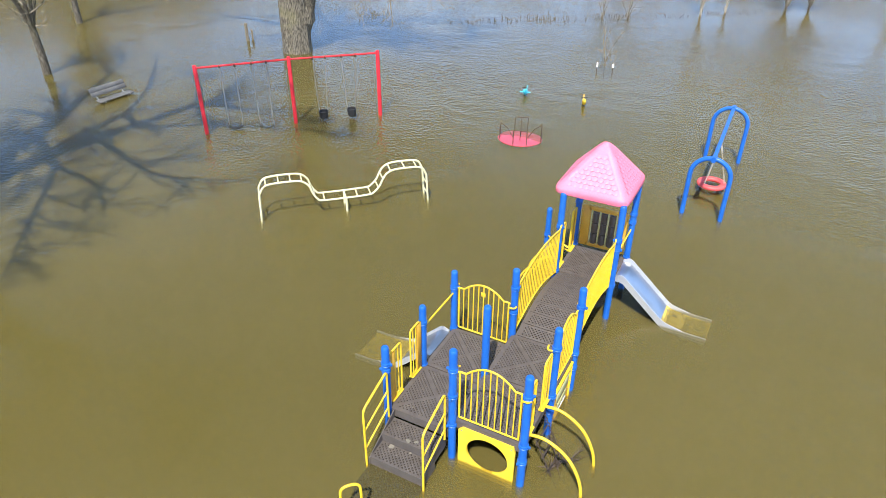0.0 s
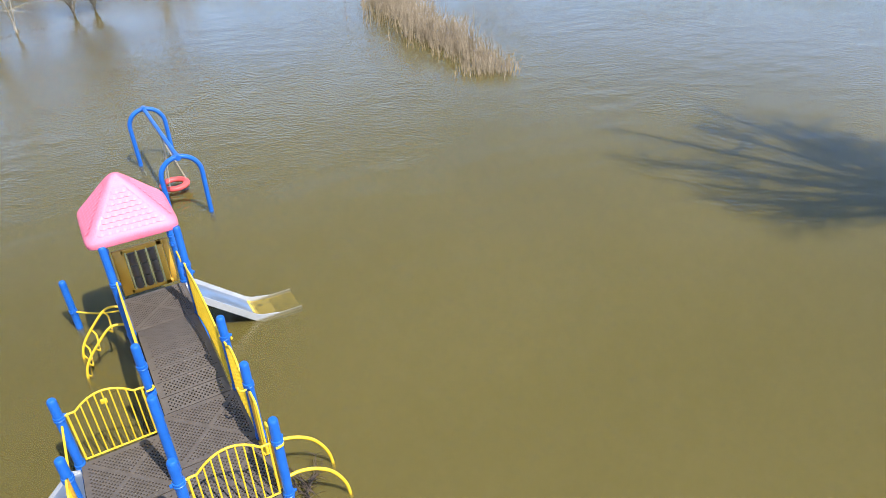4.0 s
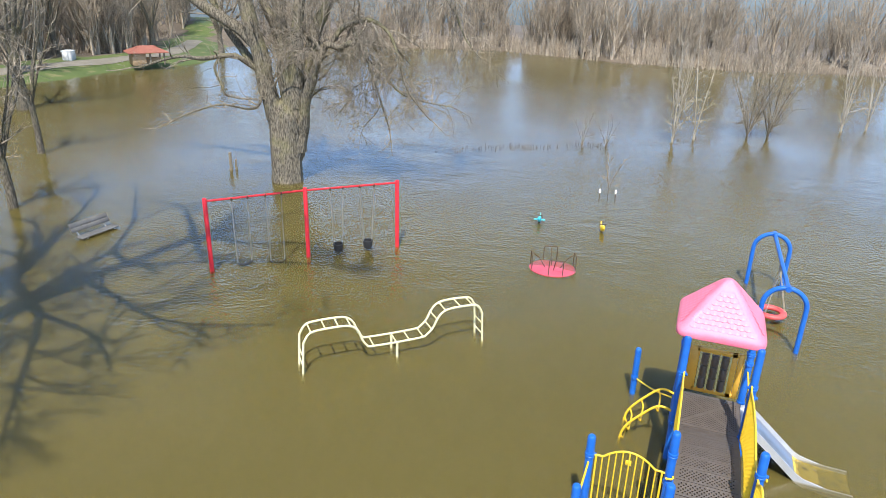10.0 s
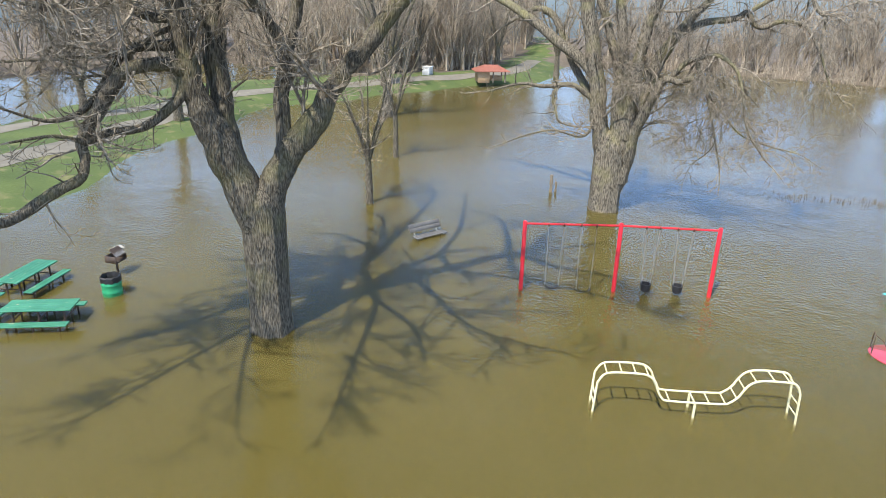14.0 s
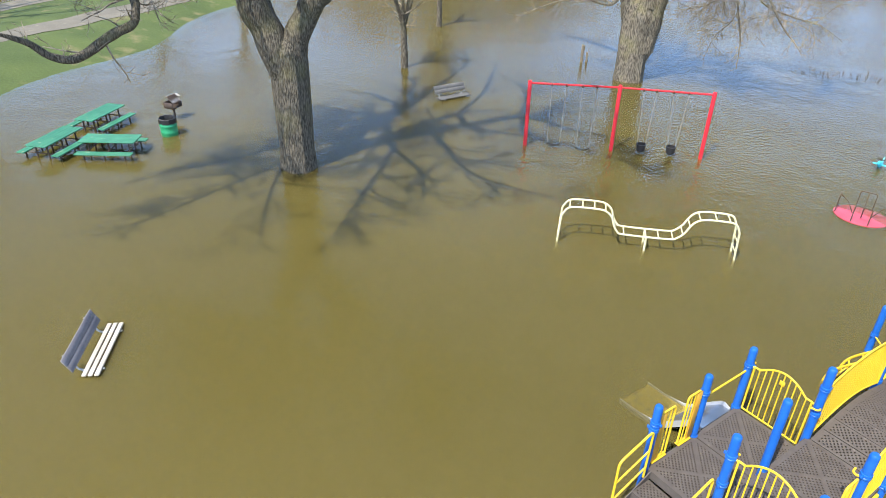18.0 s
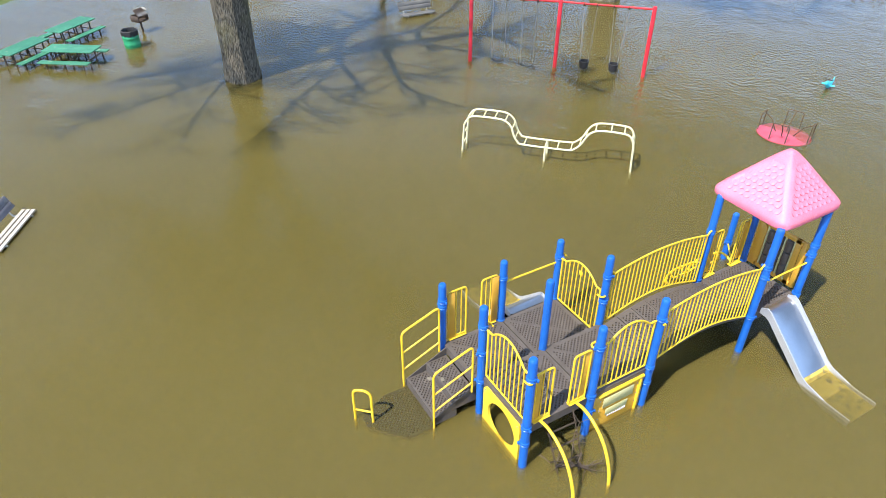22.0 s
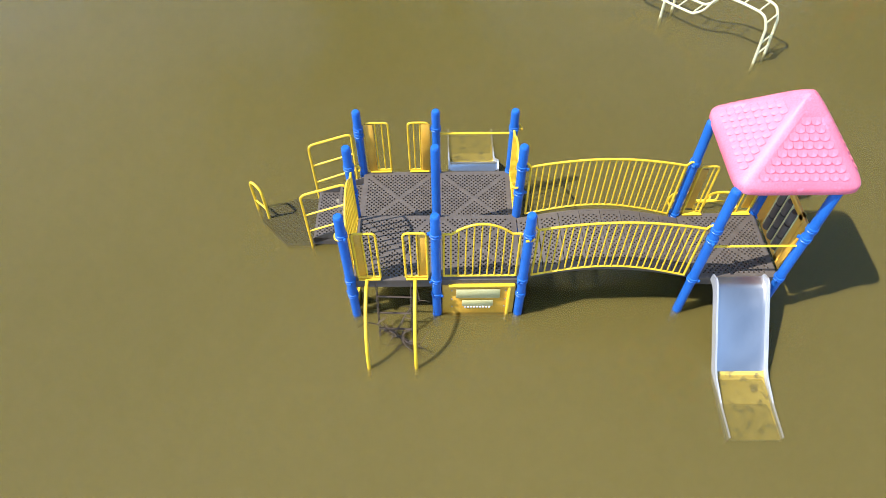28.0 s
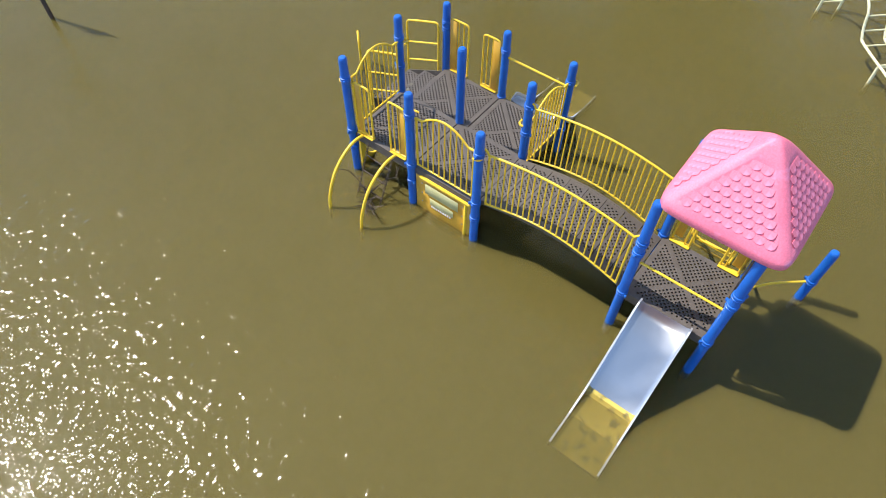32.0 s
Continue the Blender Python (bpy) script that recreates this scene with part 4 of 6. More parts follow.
# scalloped shingles
def shingle_mesh(w, l):
    s = Shape()
    out = [(-w / 2, 0.0), (w / 2, 0.0), (w / 2, -l * 0.55)] + [(w / 2 * math.cos(a), -l * 0.55 - l * 0.45 * math.sin(a)) for a in (radians(t) for t in (30, 60, 90, 120, 150))] + [(-w / 2, -l * 0.55)]
    n = len(out)
    s.v = [(x, y, -0.004) for x, y in out] + [(x, y, 0.003 + 0.011 * (-y / l)) for x, y in out]
    s.f = [(k, (k + 1) % n, n + (k + 1) % n, n + k) for k in range(n)] + [tuple(range(n, 2 * n))]
    s.f = [q[::-1] if i < n else q[::-1] for i, q in enumerate(s.f)]
    return s.mesh("shingle", PINK, 30)
shingle = shingle_mesh(0.116, 0.092)
slope = math.atan2(roof_z(0.4) - roof_z(0.7), 0.3)
for side in range(4):
    turn = Matrix.Translation(RC) @ pose(0, 0, 0, 0, 0, 90 * side)
    for row in range(8):
        h = RH - 0.112 - row * 0.059
        cnt = int(2 * (h - HIP + 0.025) / 0.118)
        for i in range(cnt):
            x = (i - (cnt - 1) / 2) * 0.118
            sh = part("shingle", shingle, PINK, roof)
            sh.matrix_local = turn @ Matrix.Translation((x, -h, roof_z(h) - 0.009)) @ Matrix.Rotation(slope, 4, "X")


# ---- other playground things ----
def swing_set():
    a, mid, b = Vector((7.16, 13.70, 0)), Vector((9.40, 11.68, 0)), Vector((11.47, 9.47, 0))
    top = 2.24
    th = thing("swing_set", "red steel swing frame with four swings over flood water", "swing set")
    for k, p in enumerate((a, mid, b)):
        s = Shape().lathe([(0.066, BED_Z), (0.066, top + 0.05), (0.054, top + 0.085), (0.02, top + 0.1)], 18, Matrix.Translation(p))
        part("post", s, RED, th)
    for p, q in ((a, mid), (mid, b)):
        part("beam", Shape().tube([p + Vector((0, 0, top)), q + Vector((0, 0, top))], 0.033, 12), RED, th)
    for (p, q), frac, kind in (((a, mid), (0.25, 0.41), "belt"), ((a, mid), (0.59, 0.75), "low"), ((mid, b), (0.26, 0.40), "bucket"), ((mid, b), (0.58, 0.74), "bucket")):
        d = (q - p).normalized()
        side = Vector((-d.y, d.x, 0))
        pts = [p + (q - p) * f0 + Vector((0, 0, top - 0.05)) for f0 in frac]
        c = (pts[0] + pts[1]) / 2
        z = {"belt": 0.14, "low": 0.04, "bucket": 0.30}[kind]
        for t0, sg in zip(pts, (-1, 1)):
            part("hanger", Shape().box((0.07, 0.07, 0.10), Matrix.Translation(t0 + Vector((0, 0, 0.03))), 0.012), DARK_METAL, th)
            w = 0.14 if kind == "bucket" else 0.22
            end = Vector((c.x, c.y, z)) + d * sg * w
            part("chain", chain(t0, end, 0.011, 0.06), GALV, th, "galvanised swing chain")
        at = Matrix.Translation((c.x, c.y, z)) @ Matrix.Rotation(math.atan2(d.y, d.x), 4, "Z")
        if kind == "bucket":
            s = Shape()
            n = 14
            prof = [(0.10, -0.24), (0.145, -0.20), (0.16, -0.05), (0.17, 0.02), (0.15, 0.02), (0.14, -0.05), (0.12, -0.18), (0.02, -0.20)]
            s.lathe(prof, n, at)
            seat = part("bucket_seat", s, BLACK, th, "black rubber bucket seat")
            part("seat_strap", Shape().ring(0.16, 0.022, at @ Matrix.Translation((0, 0, 0.02)), 20, 8), BLACK, seat)
        else:
            pts2 = [at @ Vector((x, 0, -0.09 * (1 - (x / 0.24) ** 2) if kind == "belt" else -0.12 * (1 - (x / 0.24) ** 2))) for x in (-0.24, -0.16, -0.08, 0, 0.08, 0.16, 0.24)]
            s = Shape()
            sv = at.to_3x3() @ Vector((0, 0.07, 0))
            vs = []
            for q2 in pts2:
                vs += [q2 - sv, q2 + sv, q2 + sv + Vector((0, 0, 0.014)), q2 - sv + Vector((0, 0, 0.014))]
            s.add(vs, [(i * 4 + k, i * 4 + (k + 1) % 4, (i + 1) * 4 + (k + 1) % 4, (i + 1) * 4 + k) for i in range(6) for k in range(4)] + [(3, 2, 1, 0), (24, 25, 26, 27)])
            part("belt_seat", s, BLACK, th, "black rubber belt seat")
swing_set()


def ladder_climber():
    th = thing("horizontal_ladder", "cream painted steel horizontal ladder with a dipped middle, in flood water", "climbing ladder")
    p0, p1 = Vector((3.33, 8.03, 0)), Vector((6.53, 4.72, 0))
    d = (p1 - p0).normalized()
    n = Vector((-d.y, d.x, 0)) * -1
    n = Vector((0.72, 0.69, 0)).normalized()
    L = (p1 - p0).length
    prof = [(0.0, BED_Z), (0.015, 0.78), (0.045, 1.0), (0.10, 1.06), (0.22, 1.06), (0.265, 1.0), (0.295, 0.86), (0.31, 0.66), (0.335, 0.47), (0.375, 0.40), (0.62, 0.40), (0.665, 0.46), (0.70, 0.62), (0.722, 0.82), (0.75, 0.98), (0.80, 1.06), (0.91, 1.06), (0.96, 1.0), (0.985, 0.78), (1.0, BED_Z)]
    rails = []
    for off in (0.0, 0.46):
        pts = [p0 + d * (L * s) + n * off + Vector((0, 0, z)) for s, z in prof]
        line = [pts[0]] + curve(pts[1:-1], 4) + [pts[-1]]
        rails.append(line)
        part("rail", Shape().tube(line, 0.026, 10), CREAM, th)
    m = len(rails[0])
    acc, last = 0.0, None
    for i in range(1, m - 1):
        a, b = rails[0][i], rails[1][i]
        if last is not None:
            acc += (a - last).length
        last = a
        if acc > 0.27:
            acc = 0
            part("rung", Shape().tube([a, b], 0.016, 8, False), CREAM, th)
    for s in (0.0, 1.0):
        for z in (0.2, 0.48):
            a = p0 + d * L * (s + (0.008 if s == 0 else -0.008)) + Vector((0, 0, z))
            part("rung", Shape().tube([a, a + n * 0.46], 0.016, 8, False), CREAM, th)
    for off in (0.0, 0.46):
        q = p0 + d * L * 0.5 + n * off
        part("leg", Shape().tube([q + Vector((0, 0, BED_Z)), q + Vector((0, 0, 0.40))], 0.030, 10), CREAM, th)
    a = p0 + d * L * 0.5 + Vector((0, 0, 0.36))
    part("rung", Shape().tube([a, a + n * 0.46], 0.02, 8, False), CREAM, th)
ladder_climber()


def merry_go_round():
    th = thing("merry_go_round", "red steel merry-go-round with dark hoop rails, awash", "merry-go-round", at=Matrix.Translation((11.90, 4.17, -0.015)) @ pose(0, 0, 0, 0, 2.8, 0) @ pose(0, 0, 0, 0, 0, 20))
    part("platform", Shape().lathe([(0.2, -0.04), (0.72, -0.04), (0.745, -0.03), (0.745, 0.002), (0.73, 0.012), (0.1, 0.02)], 40), MERRY, th, "worn red platform")
    part("pedestal", Shape().lathe([(0.12, BED_Z), (0.12, -0.03)], 16), DARK_METAL, th)
    for k in range(4):
        a = math.tau * k / 4
        hoop = [(0.69, -0.22, -0.02), (0.69, -0.22, 0.50), (0.69, 0.22, 0.50), (0.69, 0.22, -0.02)]
        m = Matrix.Rotation(a, 4, "Z")
        h = part("hoop_rail", Shape().tube([m @ p for p in fillet(hoop, 0.05, 3)], 0.015, 8), DARK_METAL, th)
        part("rail_bar", Shape().tube([m @ Vector((0.69, 0.0, 0.50)), m @ Vector((0.45, 0.0, 0.34)), m @ Vector((0.24, 0.0, 0.01))], 0.014, 7), DARK_METAL, h)
merry_go_round()


def tyre_swing():
    th = thing("tyre_swing", "blue steel double-arch frame with a hanging red tyre seat", "tyre swing")
    tops = []
    for x, y0, y1 in ((9.18, -1.69, -2.68), (13.3, -1.61, -2.60)):
        r = 0.5
        cy = (y0 + y1) / 2
        line = [(x, y0, BED_Z), (x, y0, 0.5)] + [(x, cy + r * math.cos(a), 1.19 + r * math.sin(a)) for a in (math.pi * k / 14 for k in range(15))] + [(x, y1, 0.5), (x, y1, BED_Z)]
        part("arch", Shape().tube(line, 0.062, 14), BLUE, th)
        tops.append(Vector((x, cy, 1.19 + r)))
    part("beam", Shape().tube([tops[0] + Vector((-0.05, 0, 0)), tops[1] + Vector((0.05, 0, 0))], 0.055, 14), BLUE, th)
    for t in tops:
        part("beam_sleeve", Shape().tube([t + Vector((-0.10, 0, 0)), t + Vector((0.10, 0, 0))], 0.075, 14), BLUE, th)
    c = tops[0].lerp(tops[1], 0.42)
    part("swivel", Shape().lathe([(0.05, 0.0), (0.05, -0.10), (0.03, -0.16)], 12, Matrix.Translation(c + Vector((0, 0, -0.05)))), GALV, th)
    tz = 0.22
    part("tyre", Shape().ring(0.32, 0.09, Matrix.Translation((c.x, c.y, tz)), 32, 12, 0.8), RED_PLASTIC, th, "red moulded plastic tyre seat")
    for k in range(3):
        a = math.tau * k / 3 + 0.5
        part("chain", chain(c + Vector((0, 0, -0.2)), (c.x + 0.33 * math.cos(a), c.y + 0.33 * math.sin(a), tz + 0.09), 0.016, 0.07), BENCH_WOOD, th, "pale coated chain")
tyre_swing()


def spring_rider(x, y, turn, mat, label, wings):
    k = 0.58
    th = thing("spring_rider", label, "spring rider", group="spring riders", at=Matrix.Translation((x, y, 0)) @ pose(0, 0, 0, 0, 0, turn) @ Matrix.Diagonal((k, k, 0.8, 1)))
    body = Shape()
    n = 12
    rows = [(-0.38, 0.02, 0.20), (-0.34, 0.06, 0.20), (-0.2, 0.10, 0.17), (0.0, 0.115, 0.15), (0.18, 0.11, 0.18), (0.28, 0.12, 0.26), (0.38, 0.09, 0.30), (0.46, 0.05, 0.28), (0.49, 0.01, 0.27)]
    body.v = [(x0, r * math.cos(math.tau * k / n), z + 1.1 * r * math.sin(math.tau * k / n)) for x0, r, z in rows for k in range(n)]
    body.f = [(i * n + k, (i + 1) * n + k, (i + 1) * n + (k + 1) % n, i * n + (k + 1) % n) for i in range(len(rows) - 1) for k in range(n)] + [tuple(range(n)), tuple(range(len(rows) * n - 1, (len(rows) - 1) * n - 1, -1))]
    part("body", body, mat, th)
    part("tail", Shape().slab([(-0.50, 0.20), (-0.36, 0.18), (-0.33, 0.30), (-0.46, 0.42)], -0.02, 0.02, pose(0, 0, 0, 90, 0, 0)), mat, th)
    if wings:
        part("wings", Shape().slab([(0.02, -0.36), (0.16, -0.36), (0.2, 0), (0.16, 0.36), (0.02, 0.36), (-0.02, 0)], 0.17, 0.20), mat, th)
    part("handle_bar", Shape().tube([(0.2, -0.22, 0.42), (0.2, 0.22, 0.42)], 0.02, 8), BLACK, th, "black hand grip")
    part("handle_stem", Shape().tube([(0.2, 0, 0.2), (0.2, 0, 0.42)], 0.02, 8), BLACK, th)
    coil = [(0.09 * math.cos(a), 0.09 * math.sin(a), BED_Z + 0.68 * k / 60) for k in range(61) for a in (math.tau * 5 * k / 60,)]
    part("coil_spring", Shape().tube(coil, 0.018, 6), DARK_METAL, th)
spring_rider(15.95, 5.62, 188, TURQUOISE, "turquoise spring rider with small wings half under flood water", True)
spring_rider(15.97, 3.27, 200, YELLOW, "yellow spring rider half under flood water", False)


def park_bench(name, m, planks, back_planks, label, seat_mat, back_mat, length, seat_z=0.05):
    th = thing(name, label, "bench", at=m)
    for k in range(planks):
        part("seat_plank", Shape().box((length, 0.09, 0.04), pose(0, -0.12 + k * 0.12, seat_z), 0.008), seat_mat, th)
    for k in range(back_planks):
        part("back_plank", Shape().box((length, 0.035, 0.165), pose(0, 0.33 + k * 0.075, seat_z + 0.18 + k * 0.152, -26, 0, 0), 0.008), back_mat, th)
    for x in (-length * 0.36, length * 0.36):
        part("leg", Shape().tube([(x, 0.0, BED_Z), (x, 0.0, seat_z - 0.05)], 0.03, 8), GALV, th)
        part("arm", Shape().tube(curve([(x, -0.2, seat_z - 0.03), (x, 0.22, seat_z - 0.03), (x, 0.34, seat_z + 0.10), (x, 0.50, seat_z + 0.36)], 4), 0.022, 8), GALV, th)
    return th


def facing(x, y, toward):
    """A pose at (x, y) whose local -y looks along the given direction."""
    return Matrix.Translation((x, y, 0)) @ Matrix.Rotation(math.atan2(toward[1], toward[0]) + math.pi / 2, 4, "Z")


park_bench("park_bench", facing(-7.66, 9.83, (0.88, -0.47)), 3, 2, "bench with pale seat planks and grey back, seat awash", BENCH_WOOD, GREY_WOOD, 1.7)
park_bench("park_bench", facing(8.07, 19.3, (-0.06, -0.99)), 3, 2, "weathered grey plank bench, its seat awash in flood water", PALE_GREY_WOOD, PALE_GREY_WOOD, 1.5, 0.08)


def picnic_table(m, label):
    th = thing("picnic_table", label, "picnic table", group="picnic tables", at=m)
    top = 0.50
    for k in range(5):
        part("top_plank", Shape().box((1.85, 0.14, 0.04), pose(0, -0.30 + k * 0.15, top), 0.006), GREEN_WOOD, th)
    for sg in (-1, 1):
        for k in range(2):
            part("bench_plank", Shape().box((1.85, 0.13, 0.04), pose(0, sg * (0.58 + k * 0.14), top - 0.28), 0.006), GREEN_WOOD, th)
        for x in (-0.68, 0.0, 0.68):
            part("bench_leg", Shape().tube([(x, sg * 0.65, BED_Z), (x, sg * 0.65, top - 0.30)], 0.028, 8), DARK_METAL, th)
            part("bench_arm", Shape().tube([(x, sg * 0.65, top - 0.33), (x, 0, top - 0.33)], 0.02, 8), DARK_METAL, th)
            part("table_leg", Shape().tube([(x, sg * 0.22, BED_Z), (x, sg * 0.22, top - 0.02)], 0.028, 8), DARK_METAL, th)
    return th
first = picnic_table(Matrix.Translation((-5.12, 20.68, 0)) @ Matrix.Rotation(radians(-35.5), 4, "Z"), "flaking green picnic table with dark steel legs in flood water")
copy_thing(first, Matrix.Translation((-6.62, 21.85, 0)) @ Matrix.Rotation(radians(43), 4, "Z"))
copy_thing(first, Matrix.Translation((-4.85, 23.6, 0)) @ Matrix.Rotation(radians(41), 4, "Z"))


def litter_bin():
    th = thing("litter_bin", "green plastic drum bin lined with a black bag, in flood water", "bin", at=Matrix.Translation((-3.05, 21.4, 0)))
    part("drum", Shape().lathe([(0.27, BED_Z), (0.285, -0.2), (0.29, 0.08), (0.30, 0.10), (0.30, 0.14), (0.29, 0.16), (0.29, 0.32), (0.30, 0.34), (0.30, 0.38), (0.285, 0.40), (0.285, 0.56), (0.265, 0.56), (0.255, 0.1)], 26), GREEN_CAN, th)
    n = 26
    s = Shape()
    for r, z in ((0.29, 0.43), (0.305, 0.5), (0.30, 0.6), (0.27, 0.63), (0.25, 0.56), (0.24, 0.3)):
        s.v += [((r + 0.012 * math.sin(k * 5.1 + z * 9)) * math.cos(math.tau * k / n), (r + 0.012 * math.sin(k * 3.7)) * math.sin(math.tau * k / n), z + 0.015 * math.sin(k * 2.3)) for k in range(n)]
    s.f = [(i * n + k, i * n + (k + 1) % n, (i + 1) * n + (k + 1) % n, (i + 1) * n + k) for i in range(5) for k in range(n)]
    part("bin_bag", s, BLACK, th, "black bin bag folded over the rim")
litter_bin()


def grill():
    th = thing("park_grill", "rusty pedestal barbecue grill with its lid tilted, in flood water", "grill", at=Matrix.Translation((-2.4, 23.0, 0)) @ pose(0, 0, 0, 0, 0, 35))
    part("pedestal", Shape().tube([(0, 0, BED_Z), (0, 0, 0.40)], 0.04, 10), DARK_METAL, th)
    for sz, p, r in (((0.5, 0.03, 0.22), (0, 0.2, 0.55), 0), ((0.03, 0.42, 0.22), (-0.25, 0, 0.55), 0), ((0.03, 0.42, 0.22), (0.25, 0, 0.55), 0), ((0.5, 0.42, 0.03), (0, 0, 0.44), 0)):
        part("firebox_plate", Shape().box(sz, pose(*p), 0.006), DARK_METAL, th)
    part("lid", Shape().box((0.46, 0.34, 0.03), pose(0, -0.1, 0.76, 48, 0, 0), 0.006), DARK_METAL, th)
    for k in range(7):
        part("grate_bar", Shape().tube([(-0.2 + k * 0.066, -0.22, 0.66), (-0.2 + k * 0.066, 0.04, 0.90)], 0.009, 6), GALV, th)
    part("ash_flap", Shape().box((0.16, 0.14, 0.012), pose(0.27, -0.05, 0.84, 30, 20, 0), 0.004), CONCRETE, th, "pale bent flap")
grill()


def stake(name, x, y, top, r, mat, label, cap=None):
    th = thing(name, label, "stake", at=Matrix.Translation((x, y, 0)))
    part("shaft", Shape().tube([(0, 0, BED_Z), (0.01, 0, top)], r, 8), mat, th)
    if cap:
        part("sleeve", Shape().lathe([(0.03, top - 0.16), (0.033, top), (0.02, top + 0.02)], 12), cap, th, "white sleeve")
stake("marker_stake", 20.26, 4.07, 0.36, 0.02, DARK_METAL, "thin marker stake with a white sleeve in flood water", WHITE)
stake("marker_stake", 20.42, 3.43, 0.36, 0.02, DARK_METAL, "thin marker stake with a white sleeve in flood water", WHITE)
stake("timber_post", 16.85, 20.55, 0.82, 0.07, POST_WOOD, "weathered timber post standing in flood water")
stake("timber_post", 17.1, 20.45, 0.45, 0.05, POST_WOOD, "short leaning timber post in flood water")


def pavilion():
    th = thing("park_shelter", "tan block shelter with red hipped roof on the grass bank", "shelter", at=Matrix.Translation((42.2, 49.8, 0.5)) @ pose(0, 0, 0, 0, 0, -35) @ Matrix.Diagonal((0.68, 0.68, 0.66, 1)))
    part("wall", Shape().box((1.7, 3.0, 1.7), pose(-1.2, 0, 0.75), 0.03), BRICK, th, "tan block wall")
    part("wall", Shape().box((2.6, 0.2, 0.8), pose(0.8, 1.3, 0.3), 0.03), BRICK, th)
    for x, y in ((2.0, -1.4), (2.0, 1.4), (0.2, -1.4)):
        part("pillar", Shape().box((0.2, 0.2, 1.7), pose(x, y, 0.75), 0.03), POST_WOOD, th)
    r = Shape()
    base, z0, z1 = [(-2.6, -2.0), (2.6, -2.0), (2.6, 2.0), (-2.6, 2.0)], 1.55, 2.45
    r.v = [(x, y, z0) for x, y in base] + [(x, y, z0 + 0.1) for x, y in base] + [(-1.0, 0, z1), (1.0, 0, z1)]
    r.f = [(3, 2, 1, 0), (0, 1, 5, 4), (1, 2, 6, 5), (2, 3, 7, 6), (3, 0, 4, 7), (4, 5, 9, 8), (5, 6, 9), (6, 7, 8, 9), (7, 4, 8)]
    rf = part("roof", r, ROOF_RED, th, "red metal hipped roof", 20)
    for k in range(11):
        x = -2.4 + k * 0.48
        xt = max(-1.0, min(1.0, x))
        part("roof_seam", Shape().tube([(x, -1.98, z0 + 0.11), (xt, -0.03, z1 + 0.01)], 0.02, 5), ROOF_RED, rf)
pavilion()


def sign_post():
    th = thing("sign_post", "dark green steel sign post standing in flood water", "sign", at=Matrix.Translation((-8.87, -2.05, 0)) @ pose(0, 0, 0, 0, 0, 25))
    part("post", Shape().box((0.07, 0.07, 2.6), pose(0, 0, 0.68), 0.01), DARK_METAL, th)
    part("sign_plate", Shape().box((0.6, 0.02, 0.45), pose(0, -0.045, 1.75), 0.01), GREY_WOOD, th, "plain grey sign plate")
sign_post()
cab = thing("utility_cabinet", "pale grey utility cabinet on the grass bank", "cabinet", at=Matrix.Translation((39.0, 55.9, 0.6)) @ pose(0, 0, 0, 0, 0, 30))
part("body", Shape().box((1.2, 0.8, 1.0), pose(0, 0, 0.4), 0.04), CONCRETE, cab)
part("lid", Shape().box((1.28, 0.88, 0.07), pose(0, 0, 0.93), 0.02), WHITE, cab)


